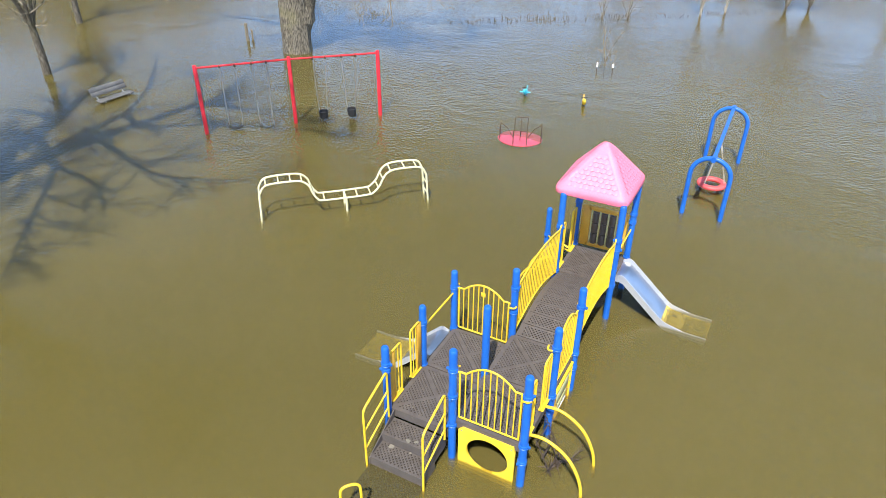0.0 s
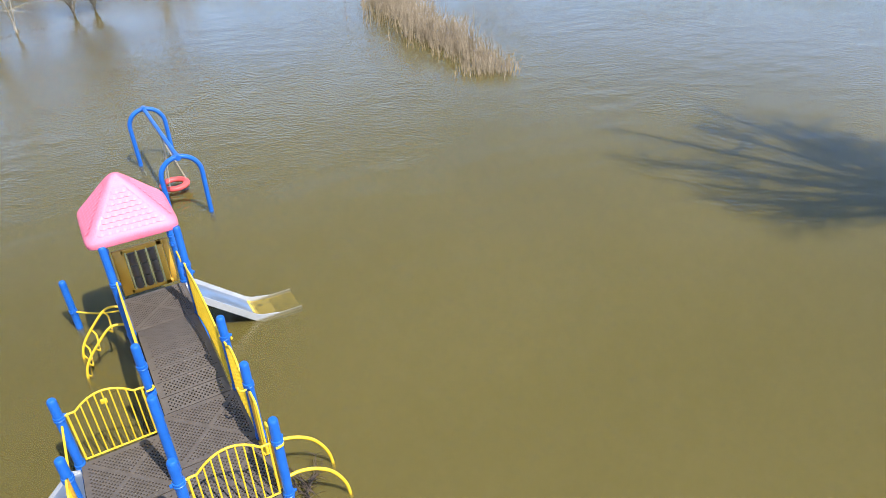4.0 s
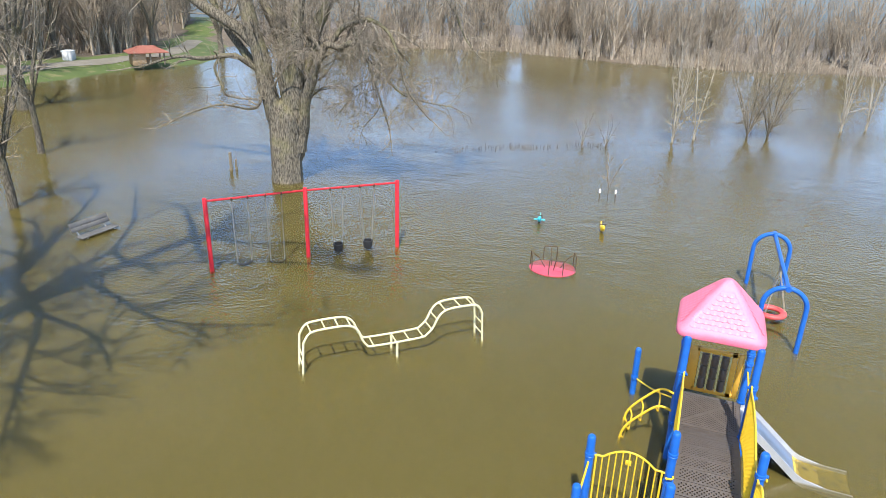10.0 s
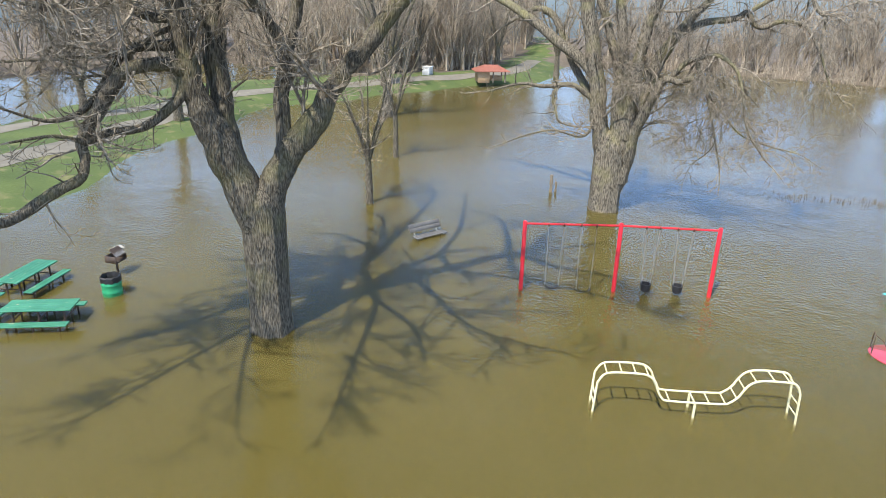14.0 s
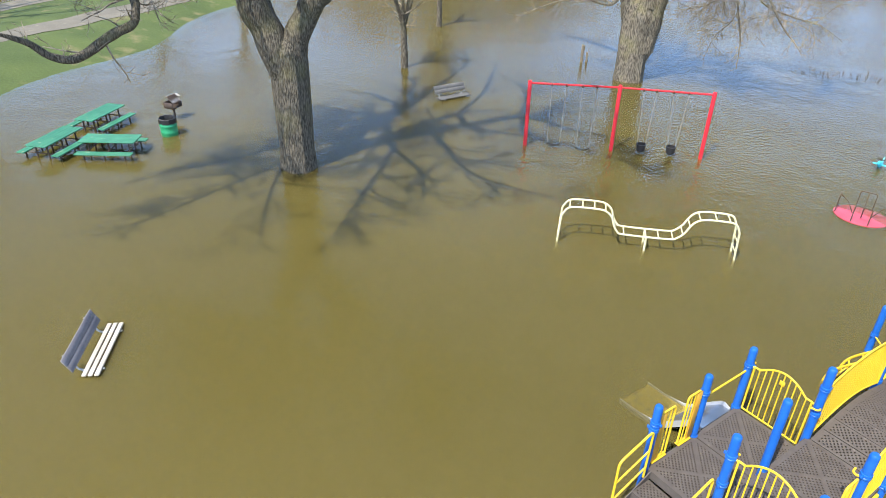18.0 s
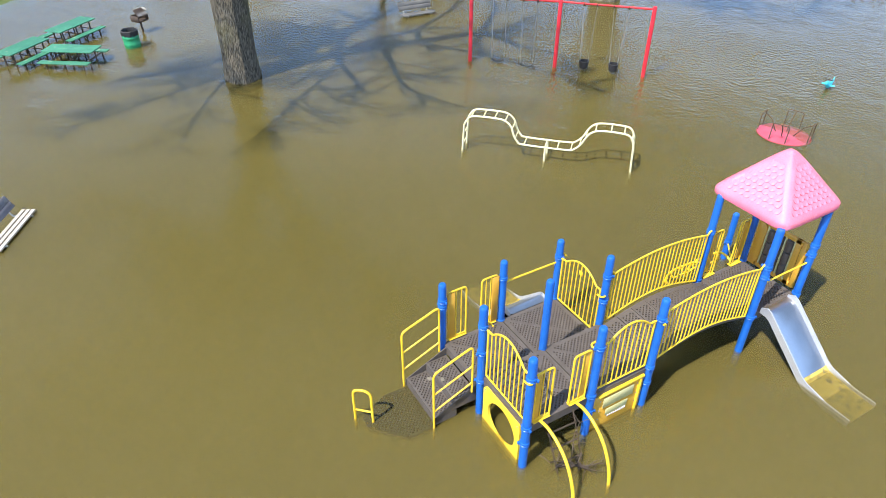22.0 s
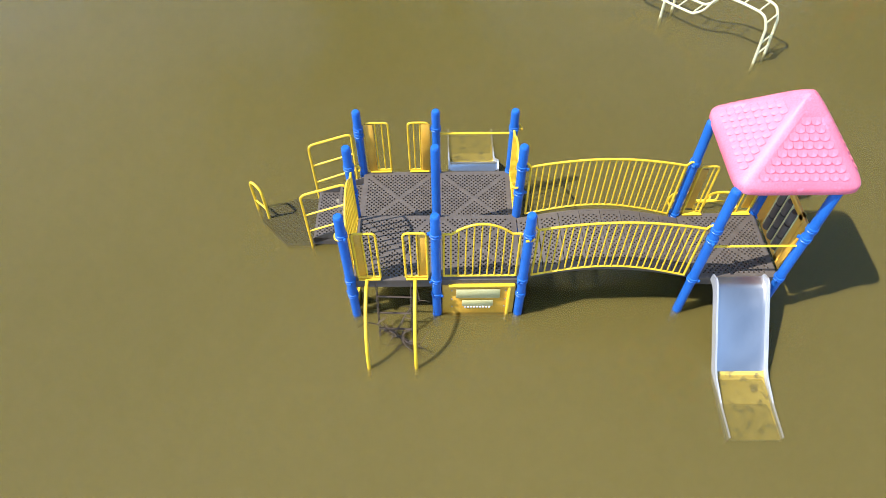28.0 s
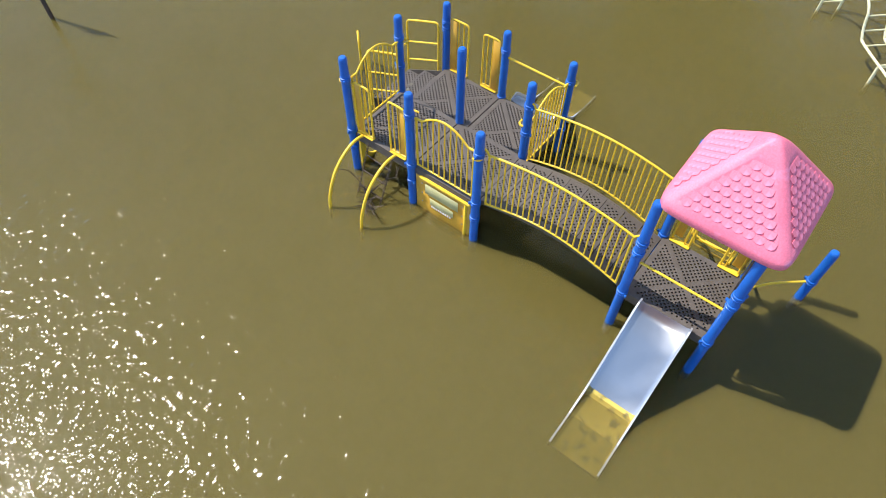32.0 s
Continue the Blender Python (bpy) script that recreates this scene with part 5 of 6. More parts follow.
# ---- trees ----
class Wood:
    """Branches of a tree: the trunk, each limb for itself, and the twigs of the crown together."""

    def __init__(self, seed):
        self.rng = random.Random(seed)
        self.big, self.fine = Shape(), Shape()
        self.limbs = []

    def lay(self, pts, r0, r1):
        n = len(pts)
        radii = [r0 + (r1 - r0) * i / (n - 1) for i in range(n)]
        self.fine.tube(pts, radii, 5 if r0 > 0.03 else 3, False)

    def stem(self, knots, levels=3, spread=1.0, droop=0.0, density=1.0, first=0.22, gnarl=0.08):
        """A limb through knots of place and radius, with boughs and twigs along it."""
        rng = self.rng
        pts = curve([k[:3] for k in knots], 6)
        radii = []
        for a, b in zip(knots[:-1], knots[1:]):
            radii += [a[3] + (b[3] - a[3]) * i / 6 for i in range(6)]
        radii.append(knots[-1][3])
        ph = [rng.uniform(0, 6.28) for _ in range(4)]
        for i in range(1, len(pts) - 1):
            k = radii[i] * gnarl
            pts[i] = pts[i] + Vector((k * math.sin(i * 0.9 + ph[0]), k * math.sin(i * 0.75 + ph[1]), k * math.sin(i * 0.6 + ph[2])))
            radii[i] *= 1 + 0.035 * math.sin(i * 1.3 + ph[3]) + rng.uniform(-0.025, 0.025)
        if radii[0] > 0.045:
            s = Shape()
            s.tube(pts, radii, 12 if radii[0] > 0.1 else 7, False)
            self.limbs.append(s)
        else:
            self.fine.tube(pts, radii, 5, False)
        length = sum((pts[i + 1] - pts[i]).length for i in range(len(pts) - 1))
        count = max(3, int(length * 2.6 * density))
        for k in range(count):
            f0 = min(0.99, first + (1 - first) * (k + rng.random()) / count)
            i = min(int(f0 * (len(pts) - 1)), len(pts) - 2)
            d = (pts[i + 1] - pts[i]).normalized()
            long = (0.5 + rng.random() ** 1.6 * min(length * 0.34, 2.6)) * spread * (1.15 - 0.4 * f0)
            self.branch(pts[i], self.aside(d, rng.uniform(35, 80)), long, min(radii[i] * 0.6, 0.009 + long * 0.018), levels, droop, density)
        self.branch(pts[-1], (pts[-1] - pts[-2]).normalized(), 1.2 * spread, radii[-1], levels, droop, density)

    def limb(self, pts, r0, r1, levels, spread=1.0, droop=0.0, density=1.0, first=0.28):
        n = len(pts)
        self.stem([(*p, r0 + (r1 - r0) * (i / (n - 1)) ** 0.8) for i, p in enumerate(pts)], levels, spread, droop, density, first)

    def aside(self, d, angle):
        rng = self.rng
        o = d.orthogonal().normalized()
        o = Matrix.Rotation(rng.uniform(0, math.tau), 3, d) @ o
        return (d * math.cos(radians(angle)) + o * math.sin(radians(angle))).normalized()

    def branch(self, p, d, length, r, levels, droop, density=1.0):
        rng = self.rng
        n = 5 if length > 0.9 else 3
        pts, step = [p], length / n
        for i in range(n):
            d = (d + Vector((rng.uniform(-1, 1), rng.uniform(-1, 1), rng.uniform(-1, 1))) * 0.3 + Vector((0, 0, 0.09 - droop * (0.3 + i / n)))).normalized()
            pts.append(pts[-1] + d * step)
        for q in pts[1:]:
            if q.z < 0.5:
                q.z = 0.5 + (q.z - 0.5) * 0.2
        self.lay(pts, r, max(r * 0.3, 0.004))
        if levels <= 0 or length < 0.22:
            return
        count = max(2, int(length * (2.8, 3.6, 5.0, 6.0)[3 - min(3, levels)] * density))
        for k in range(min(count, 14)):
            f0 = 0.12 + 0.86 * (k + rng.random()) / count
            f0 = min(f0, 0.98)
            i = min(int(f0 * n), n - 1)
            q = pts[i].lerp(pts[i + 1], f0 * n - i)
            long = length * rng.uniform(0.35, 0.7) * (1.15 - 0.5 * f0)
            self.branch(q, self.aside((pts[i + 1] - pts[i]).normalized(), rng.uniform(25, 65)), long, max(min(r * 0.6, 0.004 + long * 0.010), 0.0045), levels - 1, droop * 1.15, density)

    def make(self, name, label, bark_mat, twig_mat, base, group="", shift=(0, 0, 0)):
        th = thing(name, label, "tree", group=group, at=Matrix.Translation(Vector(base) + Vector(shift)))
        off = Vector(base)
        for nm, s, m in [("trunk", self.big, bark_mat)] + [("limb", q, bark_mat) for q in self.limbs] + [("crown", self.fine, twig_mat)]:
            if s.v:
                s.v = [(x - off.x, y - off.y, z - off.z) for x, y, z in s.v]
                ob = part(nm, s, m, th)
                if nm == "crown":
                    ob["kind"] = "stuff"
        return th


def bole(w, x, y, r, top, flare=1.25, lean=(0, 0), swell=0.0):
    """The lower trunk with root flare, uneven girth and a rounded head hidden between the stems."""
    n, rows = 30, 22
    s = w.big
    k0 = len(s.v)
    for j in range(rows):
        f0 = j / (rows - 1)
        z = BED_Z + (top - BED_Z) * f0
        rr = r * (1 - 0.10 * f0 + swell * f0 ** 2) * (1 + (flare - 1) * max(0, 1 - f0 * 3.4) ** 1.5)
        if f0 > 0.8:
            rr *= math.sqrt(max(0.02, 1 - ((f0 - 0.8) / 0.205) ** 2))
        for k in range(n):
            a = math.tau * k / n
            q = rr * (1 + 0.05 * math.sin(3 * a + 0.5 + f0) + 0.035 * math.sin(7 * a + 2 * f0) + 0.022 * math.sin(13 * a - 3 * f0) + 0.012 * math.sin(19 * a + 11 * f0))
            s.v.append((x + lean[0] * f0 + q * math.cos(a), y + lean[1] * f0 + q * math.sin(a), z))
    s.f += [(k0 + j * n + k, k0 + j * n + (k + 1) % n, k0 + (j + 1) * n + (k + 1) % n, k0 + (j + 1) * n + k) for j in range(rows - 1) for k in range(n)]
    s.f.append(tuple(k0 + (rows - 1) * n + k for k in range(n)))


# Tips of unseen upper limbs, placed to darken the water with shadow.
SHADOW_LIMB_TIPS = ((1.5, 21.8, 10.4), (-1.6, 21.0, 10.1), (5.4, 18.4, 10.3), (0.7, 12.0, 10.2), (-4.6, 10.6, 10.4), (-9.2, 16.8, 10.2), (3.6, 10.0, 10.6), (-5.6, 19.6, 10.3), (6.4, 13.0, 10.6))


def great_tree_by_tables():
    w = Wood(11)
    bole(w, 0.16, 16.56, 0.56, 4.3, 1.2, (-0.02, 0.02), 0.14)
    w.stem([(-0.01, 16.65, 3.18, 0.48), (-0.4, 16.85, 4.46, 0.466), (-0.72, 17.02, 5.38, 0.426), (-0.98, 17.16, 6.11, 0.346), (-1.14, 17.24, 6.81, 0.27), (-1.2, 17.28, 7.49, 0.231), (-1.27, 17.31, 8.16, 0.234), (-1.34, 17.35, 8.67, 0.232), (-1.26, 17.65, 9.44, 0.191), (-0.88, 18.01, 10.6, 0.137), (-0.68, 18.7, 12.26, 0.048)])
    w.stem([(-0.03, 17.0, 3.91, 0.309), (-0.28, 17.3, 5.28, 0.272), (-0.35, 17.4, 6.17, 0.283), (-0.34, 17.5, 7.31, 0.263), (-0.3, 17.59, 8.14, 0.231), (-0.26, 17.69, 8.68, 0.23), (-0.07, 18.04, 10.02, 0.171), (0.24, 19.01, 12.18, 0.05)])
    w.stem([(0.24, 16.52, 3.65, 0.431), (0.59, 16.33, 4.58, 0.364), (0.94, 16.15, 5.18, 0.362), (1.35, 15.93, 5.7, 0.36), (1.7, 15.75, 6.36, 0.268), (2.04, 15.57, 6.94, 0.236), (2.57, 15.3, 7.58, 0.235), (2.96, 15.09, 8.15, 0.234), (3.41, 14.85, 8.77, 0.218), (3.66, 14.38, 9.45, 0.17), (3.78, 13.53, 10.44, 0.107), (3.49, 12.55, 11.38, 0.037)])
    w.stem([(0.8, 16.34, 4.99, 0.212), (0.79, 16.46, 6.05, 0.202), (0.89, 16.4, 6.92, 0.206), (1.0, 16.34, 7.63, 0.181), (1.22, 16.34, 8.18, 0.159), (1.34, 16.28, 8.72, 0.143), (1.45, 16.11, 10.03, 0.097), (1.41, 15.34, 11.43, 0.039)])
    w.stem([(0.99, 16.35, 7.56, 0.145), (0.76, 16.47, 7.97, 0.144), (0.44, 16.41, 8.38, 0.119), (0.12, 16.36, 8.71, 0.11), (-0.57, 16.04, 9.44, 0.078), (-1.45, 15.15, 10.36, 0.029)])
    w.stem([(-1.19, 17.27, 7.02, 0.198), (-1.69, 17.31, 7.24, 0.166), (-2.23, 17.36, 7.22, 0.163), (-2.68, 17.49, 7.01, 0.162), (-3.05, 17.57, 6.49, 0.162), (-3.41, 17.65, 5.97, 0.149), (-3.64, 17.66, 5.59, 0.135), (-3.67, 17.56, 5.2, 0.115), (-3.81, 17.52, 4.81, 0.116), (-4.28, 17.54, 4.6, 0.134), (-4.8, 17.59, 4.33, 0.133), (-5.43, 17.69, 4.0, 0.118), (-5.97, 17.75, 4.15, 0.103), (-6.45, 17.67, 4.58, 0.087), (-7.03, 17.52, 4.9, 0.036)], spread=0.7, density=1.2, first=0.1)
    w.stem([(-1.15, 17.36, 7.69, 0.154), (-1.71, 17.88, 7.6, 0.127), (-2.09, 18.2, 7.53, 0.113), (-2.52, 18.31, 7.17, 0.098), (-2.92, 18.18, 6.68, 0.083), (-3.44, 18.12, 6.18, 0.069), (-4.16, 18.15, 6.04, 0.047), (-4.95, 18.12, 6.37, 0.026)], density=1.7)
    w.stem([(-1.22, 17.29, 7.02, 0.155), (-1.49, 17.2, 6.49, 0.134), (-1.99, 17.24, 6.04, 0.112), (-2.51, 17.4, 5.79, 0.097), (-3.1, 17.48, 5.76, 0.089), (-3.6, 17.52, 5.61, 0.067), (-4.26, 17.41, 5.83, 0.039), (-5.11, 17.3, 5.81, 0.025)], spread=0.7, density=1.2, first=0.1)
    w.stem([(-1.28, 17.32, 8.26, 0.124), (-1.59, 17.82, 8.24, 0.111), (-1.92, 18.22, 8.39, 0.111), (-2.21, 18.49, 8.58, 0.097), (-2.74, 19.1, 8.69, 0.077), (-3.39, 19.78, 8.41, 0.049), (-4.19, 20.66, 8.58, 0.028)], density=1.7)
    w.stem([(-1.21, 17.4, 8.09, 0.083), (-1.7, 17.65, 7.88, 0.062), (-2.35, 17.88, 7.46, 0.048), (-3.55, 18.29, 7.37, 0.04), (-4.69, 18.66, 7.32, 0.033), (-5.77, 19.0, 7.25, 0.019)], density=1.7)
    w.stem([(-2.02, 18.16, 9.41, 0.095), (-3.1, 18.5, 9.25, 0.079), (-3.72, 18.6, 8.62, 0.066), (-3.79, 18.64, 8.12, 0.053), (-3.7, 18.59, 7.68, 0.034), (-4.09, 18.8, 7.09, 0.02)], density=1.7)
    w.stem([(-1.28, 17.55, 9.31, 0.122), (-2.02, 18.16, 9.44, 0.095), (-2.93, 19.31, 9.78, 0.068), (-4.33, 20.96, 9.63, 0.042)], density=1.7)
    # the upper crown, above the view: unseen limbs laid out to cast shadows
    w.limb([(-1.3, 17.45, 9.0), (-4.0, 16.6, 9.9), (-7.0, 15.3, 10.1), (-10.0, 14.2, 10.3), (-12.4, 13.4, 10.5)], 0.17, 0.03, 2, density=1.3)
    w.limb([(-6.8, 15.4, 10.1), (-8.3, 13.2, 10.2), (-9.6, 11.0, 10.4)], 0.08, 0.02, 2, density=1.3)
    w.limb([(-6.5, 15.5, 10.1), (-8.4, 16.2, 10.2), (-10.6, 16.6, 10.4)], 0.08, 0.02, 2, density=1.3)
    w.limb([(-1.3, 17.4, 8.9), (-2.9, 14.6, 9.8), (-5.4, 12.2, 10.1), (-7.8, 10.0, 10.3)], 0.16, 0.03, 2, density=1.3)
    w.limb([(-0.57, 16.0, 9.5), (-1.5, 13.5, 10.0), (-2.2, 11.0, 10.2), (-1.4, 8.4, 10.4)], 0.14, 0.03, 2, density=1.3)
    w.limb([(-2.0, 12.4, 10.0), (-0.4, 11.0, 10.3), (0.8, 9.6, 10.5)], 0.07, 0.02, 3)
    w.limb([(-0.1, 17.9, 9.6), (1.2, 18.8, 10.0), (3.2, 20.2, 10.4), (5.2, 21.8, 10.8), (6.2, 23.6, 11.2)], 0.16, 0.03, 2, density=1.3)
    w.limb([(3.6, 14.5, 9.4), (4.6, 14.6, 10.4), (6.2, 15.4, 11.2), (8.0, 16.0, 11.8)], 0.13, 0.03, 2, density=1.3)
    w.limb([(1.4, 16.2, 9.3), (0.6, 14.6, 9.9), (1.6, 12.4, 10.3), (2.6, 10.6, 10.6)], 0.14, 0.03, 2, density=1.3)
    for tip in SHADOW_LIMB_TIPS:
        tip = Vector(tip)
        foot = min((Vector(p) for p in ((-0.2, 17.8, 9.1), (1.4, 16.2, 9.2), (-1.3, 17.5, 9.1), (3.5, 14.7, 9.1))), key=lambda p: (p - tip).length)
        mid = foot.lerp(tip, 0.45) + Vector((0.2 * (tip.y - foot.y) * 0.3, -0.06 * (tip.x - foot.x), 0.5))
        w.limb([foot, foot.lerp(mid, 0.5) + Vector((0, 0, 0.25)), mid, mid.lerp(tip, 0.55) + Vector((0.25, -0.2, 0.2)), tip], 0.19, 0.03, 3, 1.1, density=1.35, first=0.12)
    # Dense unseen limb end, added to cast the dark patch near the swings.
    w.limb([(1.6, 12.4, 10.3), (2.4, 9.8, 10.5), (2.9, 7.4, 10.6)], 0.09, 0.03, 3, 0.75, density=2.4, first=0.5)
    w.limb([(1.4, 16.2, 9.2), (2.6, 17.4, 11.0), (3.4, 18.8, 12.6), (3.8, 19.8, 14.0)], 0.12, 0.03, 3)
    w.make("shade_tree", "huge bare tree with furrowed bark and drooping limbs in flood water", BARK, BARK_TWIG, (0.18, 16.55, BED_Z), shift=(-0.50, -0.30, 0))


def great_tree_by_swings():
    w = Wood(23)
    bole(w, 17.28, 17.5, 0.66, 3.6, 1.12, (0.05, 0.0), 0.16)
    w.stem([(17.23, 17.57, 1.79, 0.429), (17.05, 17.84, 3.04, 0.387), (16.91, 18.04, 4.26, 0.37), (16.76, 18.27, 5.93, 0.339), (16.55, 18.59, 7.53, 0.31), (16.4, 18.8, 8.87, 0.293), (16.24, 19.04, 10.59, 0.207), (16.53, 20.05, 13.17, 0.069)])
    w.stem([(17.63, 17.5, 3.27, 0.225), (17.7, 17.58, 4.74, 0.197), (17.64, 17.67, 5.45, 0.196), (17.47, 18.1, 7.08, 0.181), (17.27, 18.58, 8.43, 0.168), (17.24, 18.81, 8.88, 0.155), (17.22, 19.38, 10.21, 0.119), (17.5, 20.4, 12.23, 0.048)])
    w.stem([(17.49, 17.18, 1.3, 0.531), (17.48, 17.2, 3.09, 0.521), (17.43, 17.27, 4.8, 0.438), (17.5, 17.52, 6.42, 0.264), (17.5, 17.7, 7.56, 0.226), (17.48, 17.91, 8.89, 0.212), (17.38, 18.06, 11.04, 0.138), (17.14, 18.42, 13.09, 0.056)])
    w.stem([(17.4, 16.95, 3.38, 0.392), (17.36, 16.83, 4.85, 0.324), (17.43, 16.73, 6.03, 0.248), (17.43, 16.55, 7.61, 0.231), (17.47, 16.31, 8.38, 0.193), (17.49, 16.1, 8.92, 0.157), (17.33, 15.8, 10.56, 0.109), (17.07, 15.12, 12.42, 0.041)])
    w.stem([(17.65, 16.94, 3.36, 0.37), (17.77, 16.75, 4.35, 0.328), (17.96, 16.48, 5.55, 0.287), (18.19, 16.13, 6.72, 0.259), (18.29, 15.62, 7.6, 0.207), (18.4, 15.09, 8.31, 0.158), (18.62, 14.59, 8.96, 0.133), (18.64, 13.67, 10.17, 0.085), (18.0, 12.82, 11.8, 0.04)])
    w.stem([(18.27, 15.65, 7.55, 0.173), (19.02, 14.9, 8.06, 0.137), (19.79, 14.11, 8.21, 0.125), (20.02, 13.76, 8.48, 0.113), (20.18, 13.52, 8.06, 0.102), (20.31, 13.15, 7.94, 0.102), (20.56, 12.59, 8.17, 0.089), (20.75, 11.77, 8.03, 0.055), (20.69, 10.96, 6.99, 0.033)])
    w.stem([(17.38, 17.25, 0.6, 0.3), (17.5, 16.95, 1.6, 0.3), (17.52, 16.77, 2.28, 0.298), (17.44, 16.53, 3.44, 0.243), (17.45, 16.15, 4.45, 0.214), (17.53, 15.68, 5.55, 0.163), (17.6, 15.39, 5.91, 0.138), (17.77, 14.96, 5.78, 0.126), (17.82, 14.53, 5.98, 0.113), (17.96, 13.97, 5.8, 0.078), (17.94, 13.63, 4.96, 0.056), (18.05, 13.29, 3.87, 0.045), (18.17, 12.93, 2.65, 0.034)], droop=0.3, density=1.6)
    w.stem([(17.64, 15.34, 5.91, 0.103), (17.78, 14.95, 6.43, 0.113), (17.85, 14.49, 6.74, 0.112), (18.03, 13.67, 6.9, 0.088), (18.18, 12.91, 6.43, 0.065), (18.2, 12.53, 5.51, 0.054), (18.33, 12.15, 4.24, 0.044), (18.58, 11.41, 3.22, 0.033)], droop=0.3, density=1.6)
    w.stem([(17.88, 14.43, 6.73, 0.067), (18.24, 14.08, 5.55, 0.057), (18.41, 13.46, 4.94, 0.045), (18.63, 12.6, 4.03, 0.034), (18.87, 11.52, 3.72, 0.033), (19.08, 10.5, 3.58, 0.022)], droop=0.35, density=1.6)
    w.stem([(19.01, 13.12, 8.58, 0.087), (19.43, 11.76, 9.4, 0.084), (19.5, 10.94, 8.63, 0.083), (19.57, 10.65, 8.35, 0.072), (19.59, 10.64, 7.46, 0.042), (19.75, 10.22, 6.27, 0.032), (20.03, 9.61, 5.48, 0.026)], droop=0.35, density=1.6)
    w.stem([(16.73, 18.32, 5.81, 0.242), (16.5, 19.02, 6.47, 0.231), (16.09, 19.99, 7.12, 0.22), (15.67, 20.98, 7.86, 0.197), (15.32, 22.03, 8.46, 0.174), (14.89, 23.39, 9.02, 0.126), (14.37, 25.07, 9.47, 0.077)])
    w.stem([(17.17, 18.55, 4.79, 0.174), (17.12, 19.34, 5.57, 0.176), (17.0, 20.06, 6.73, 0.176), (16.91, 20.55, 7.67, 0.163), (16.72, 21.2, 8.31, 0.151), (16.43, 22.0, 8.22, 0.102), (16.02, 22.96, 7.58, 0.052)])
    w.stem([(16.66, 18.24, 4.79, 0.11), (16.15, 18.63, 5.27, 0.109), (15.8, 18.98, 5.42, 0.097), (15.11, 19.65, 5.3, 0.085), (14.41, 20.33, 5.4, 0.061), (13.38, 21.33, 5.01, 0.037)], droop=0.1)
    w.stem([(15.59, 19.12, 5.4, 0.073), (15.33, 19.33, 4.96, 0.061), (15.42, 19.19, 4.37, 0.049), (15.43, 19.0, 3.91, 0.043), (15.64, 18.68, 3.76, 0.031)], droop=0.1)
    w.stem([(16.63, 18.1, 4.03, 0.061), (16.4, 18.08, 3.45, 0.062), (16.09, 18.37, 3.26, 0.049), (15.31, 19.17, 3.48, 0.043), (14.55, 19.95, 3.25, 0.037), (13.85, 20.63, 2.85, 0.025)], droop=0.1)
    # the upper crown
    w.limb([(17.3, 19.2, 9.8), (18.6, 21.0, 11.0), (20.2, 23.0, 12.0)], 0.13, 0.03, 3)
    w.limb([(18.6, 14.6, 9.0), (20.4, 13.4, 10.4), (22.4, 12.2, 11.4)], 0.12, 0.03, 3)
    w.limb([(17.4, 16.0, 9.4), (16.0, 14.2, 10.8), (14.8, 12.6, 11.8)], 0.12, 0.03, 3)
    # weeping outer twigs
    rng = random.Random(4)
    for k in range(26):
        t = k / 25
        x, y = 19.0 + 1.9 * t + rng.uniform(-0.6, 0.6), 14.9 - 6.2 * t + rng.uniform(-0.7, 0.7)
        z = 8.4 + rng.uniform(-0.5, 1.2)
        d = rng.uniform(1.4, 3.6)
        w.limb([(x, y, z), (x + 0.3, y - 0.3, z - 0.1), (x + 0.45, y - 0.5, z - d * 0.5), (x + 0.5, y - 0.55, z - d)], 0.018, 0.006, 1, 0.45, 0.6, 1.3, 0.15)
    w.make("shade_tree", "huge bare tree with pale ridged bark and hanging twigs", BARK_OAK, BARK_TWIG, (17.22, 17.58, BED_Z), shift=(-0.66, -0.22, 0))


great_tree_by_tables()
great_tree_by_swings()


def young_tree(seed, x, y, r, height, fork, stems, label, mat, spread=0.35, name="young_tree", levels=2, density=1.0):
    w = Wood(seed)
    density *= 0.8
    z0 = float(land_height(np.array([x]), np.array([y]))[0])
    rng = w.rng
    w.big.tube([(x, y, z0), (x + 0.03, y, z0 + (fork - z0) * 0.5), (x, y + 0.03, fork)], [r * 1.25, r, r * 0.85], 12, False)
    for k in range(stems):
        a = math.tau * (k + rng.random() * 0.6) / stems
        h = height * rng.uniform(0.75, 1.0)
        s = spread * (h - fork)
        p = [(x, y, fork - 0.2), (x + 0.35 * s * math.cos(a), y + 0.35 * s * math.sin(a), fork + (h - fork) * 0.35), (x + 0.75 * s * math.cos(a), y + 0.75 * s * math.sin(a), fork + (h - fork) * 0.7), (x + s * math.cos(a), y + s * math.sin(a), h)]
        w.limb(p, r * 0.55, 0.015, levels, 0.8, 0.0, density, 0.1)
    return w.make(name, label, mat, mat if mat is BARK_PALE else BARK_TWIG, (x, y, z0))


young_tree(31, 8.78, 24.35, 0.16, 6.6, 2.0, 7, "young bare tree with a slim trunk standing in flood water", BARK, 0.38, density=1.3)
young_tree(33, 22.8, 41.5, 0.36, 14, 3.4, 6, "tall bare tree with a thick trunk at the flooded bank", BARK, 0.4, "bank_tree", 2)
young_tree(34, 15.2, 30.7, 0.15, 8.0, 2.6, 6, "bare tree standing in flood water near the bank", BARK, 0.4, "bank_tree", 2)
young_tree(35, 8.8, 46.2, 0.28, 11, 3.0, 5, "bare tree on the grass bank beside the footpath", BARK, 0.4, "bank_tree", 2)
young_tree(36, 3.9, 49.6, 0.25, 10, 2.6, 5, "bare tree on the grass bank between two footpaths", BARK, 0.4, "bank_tree", 2)
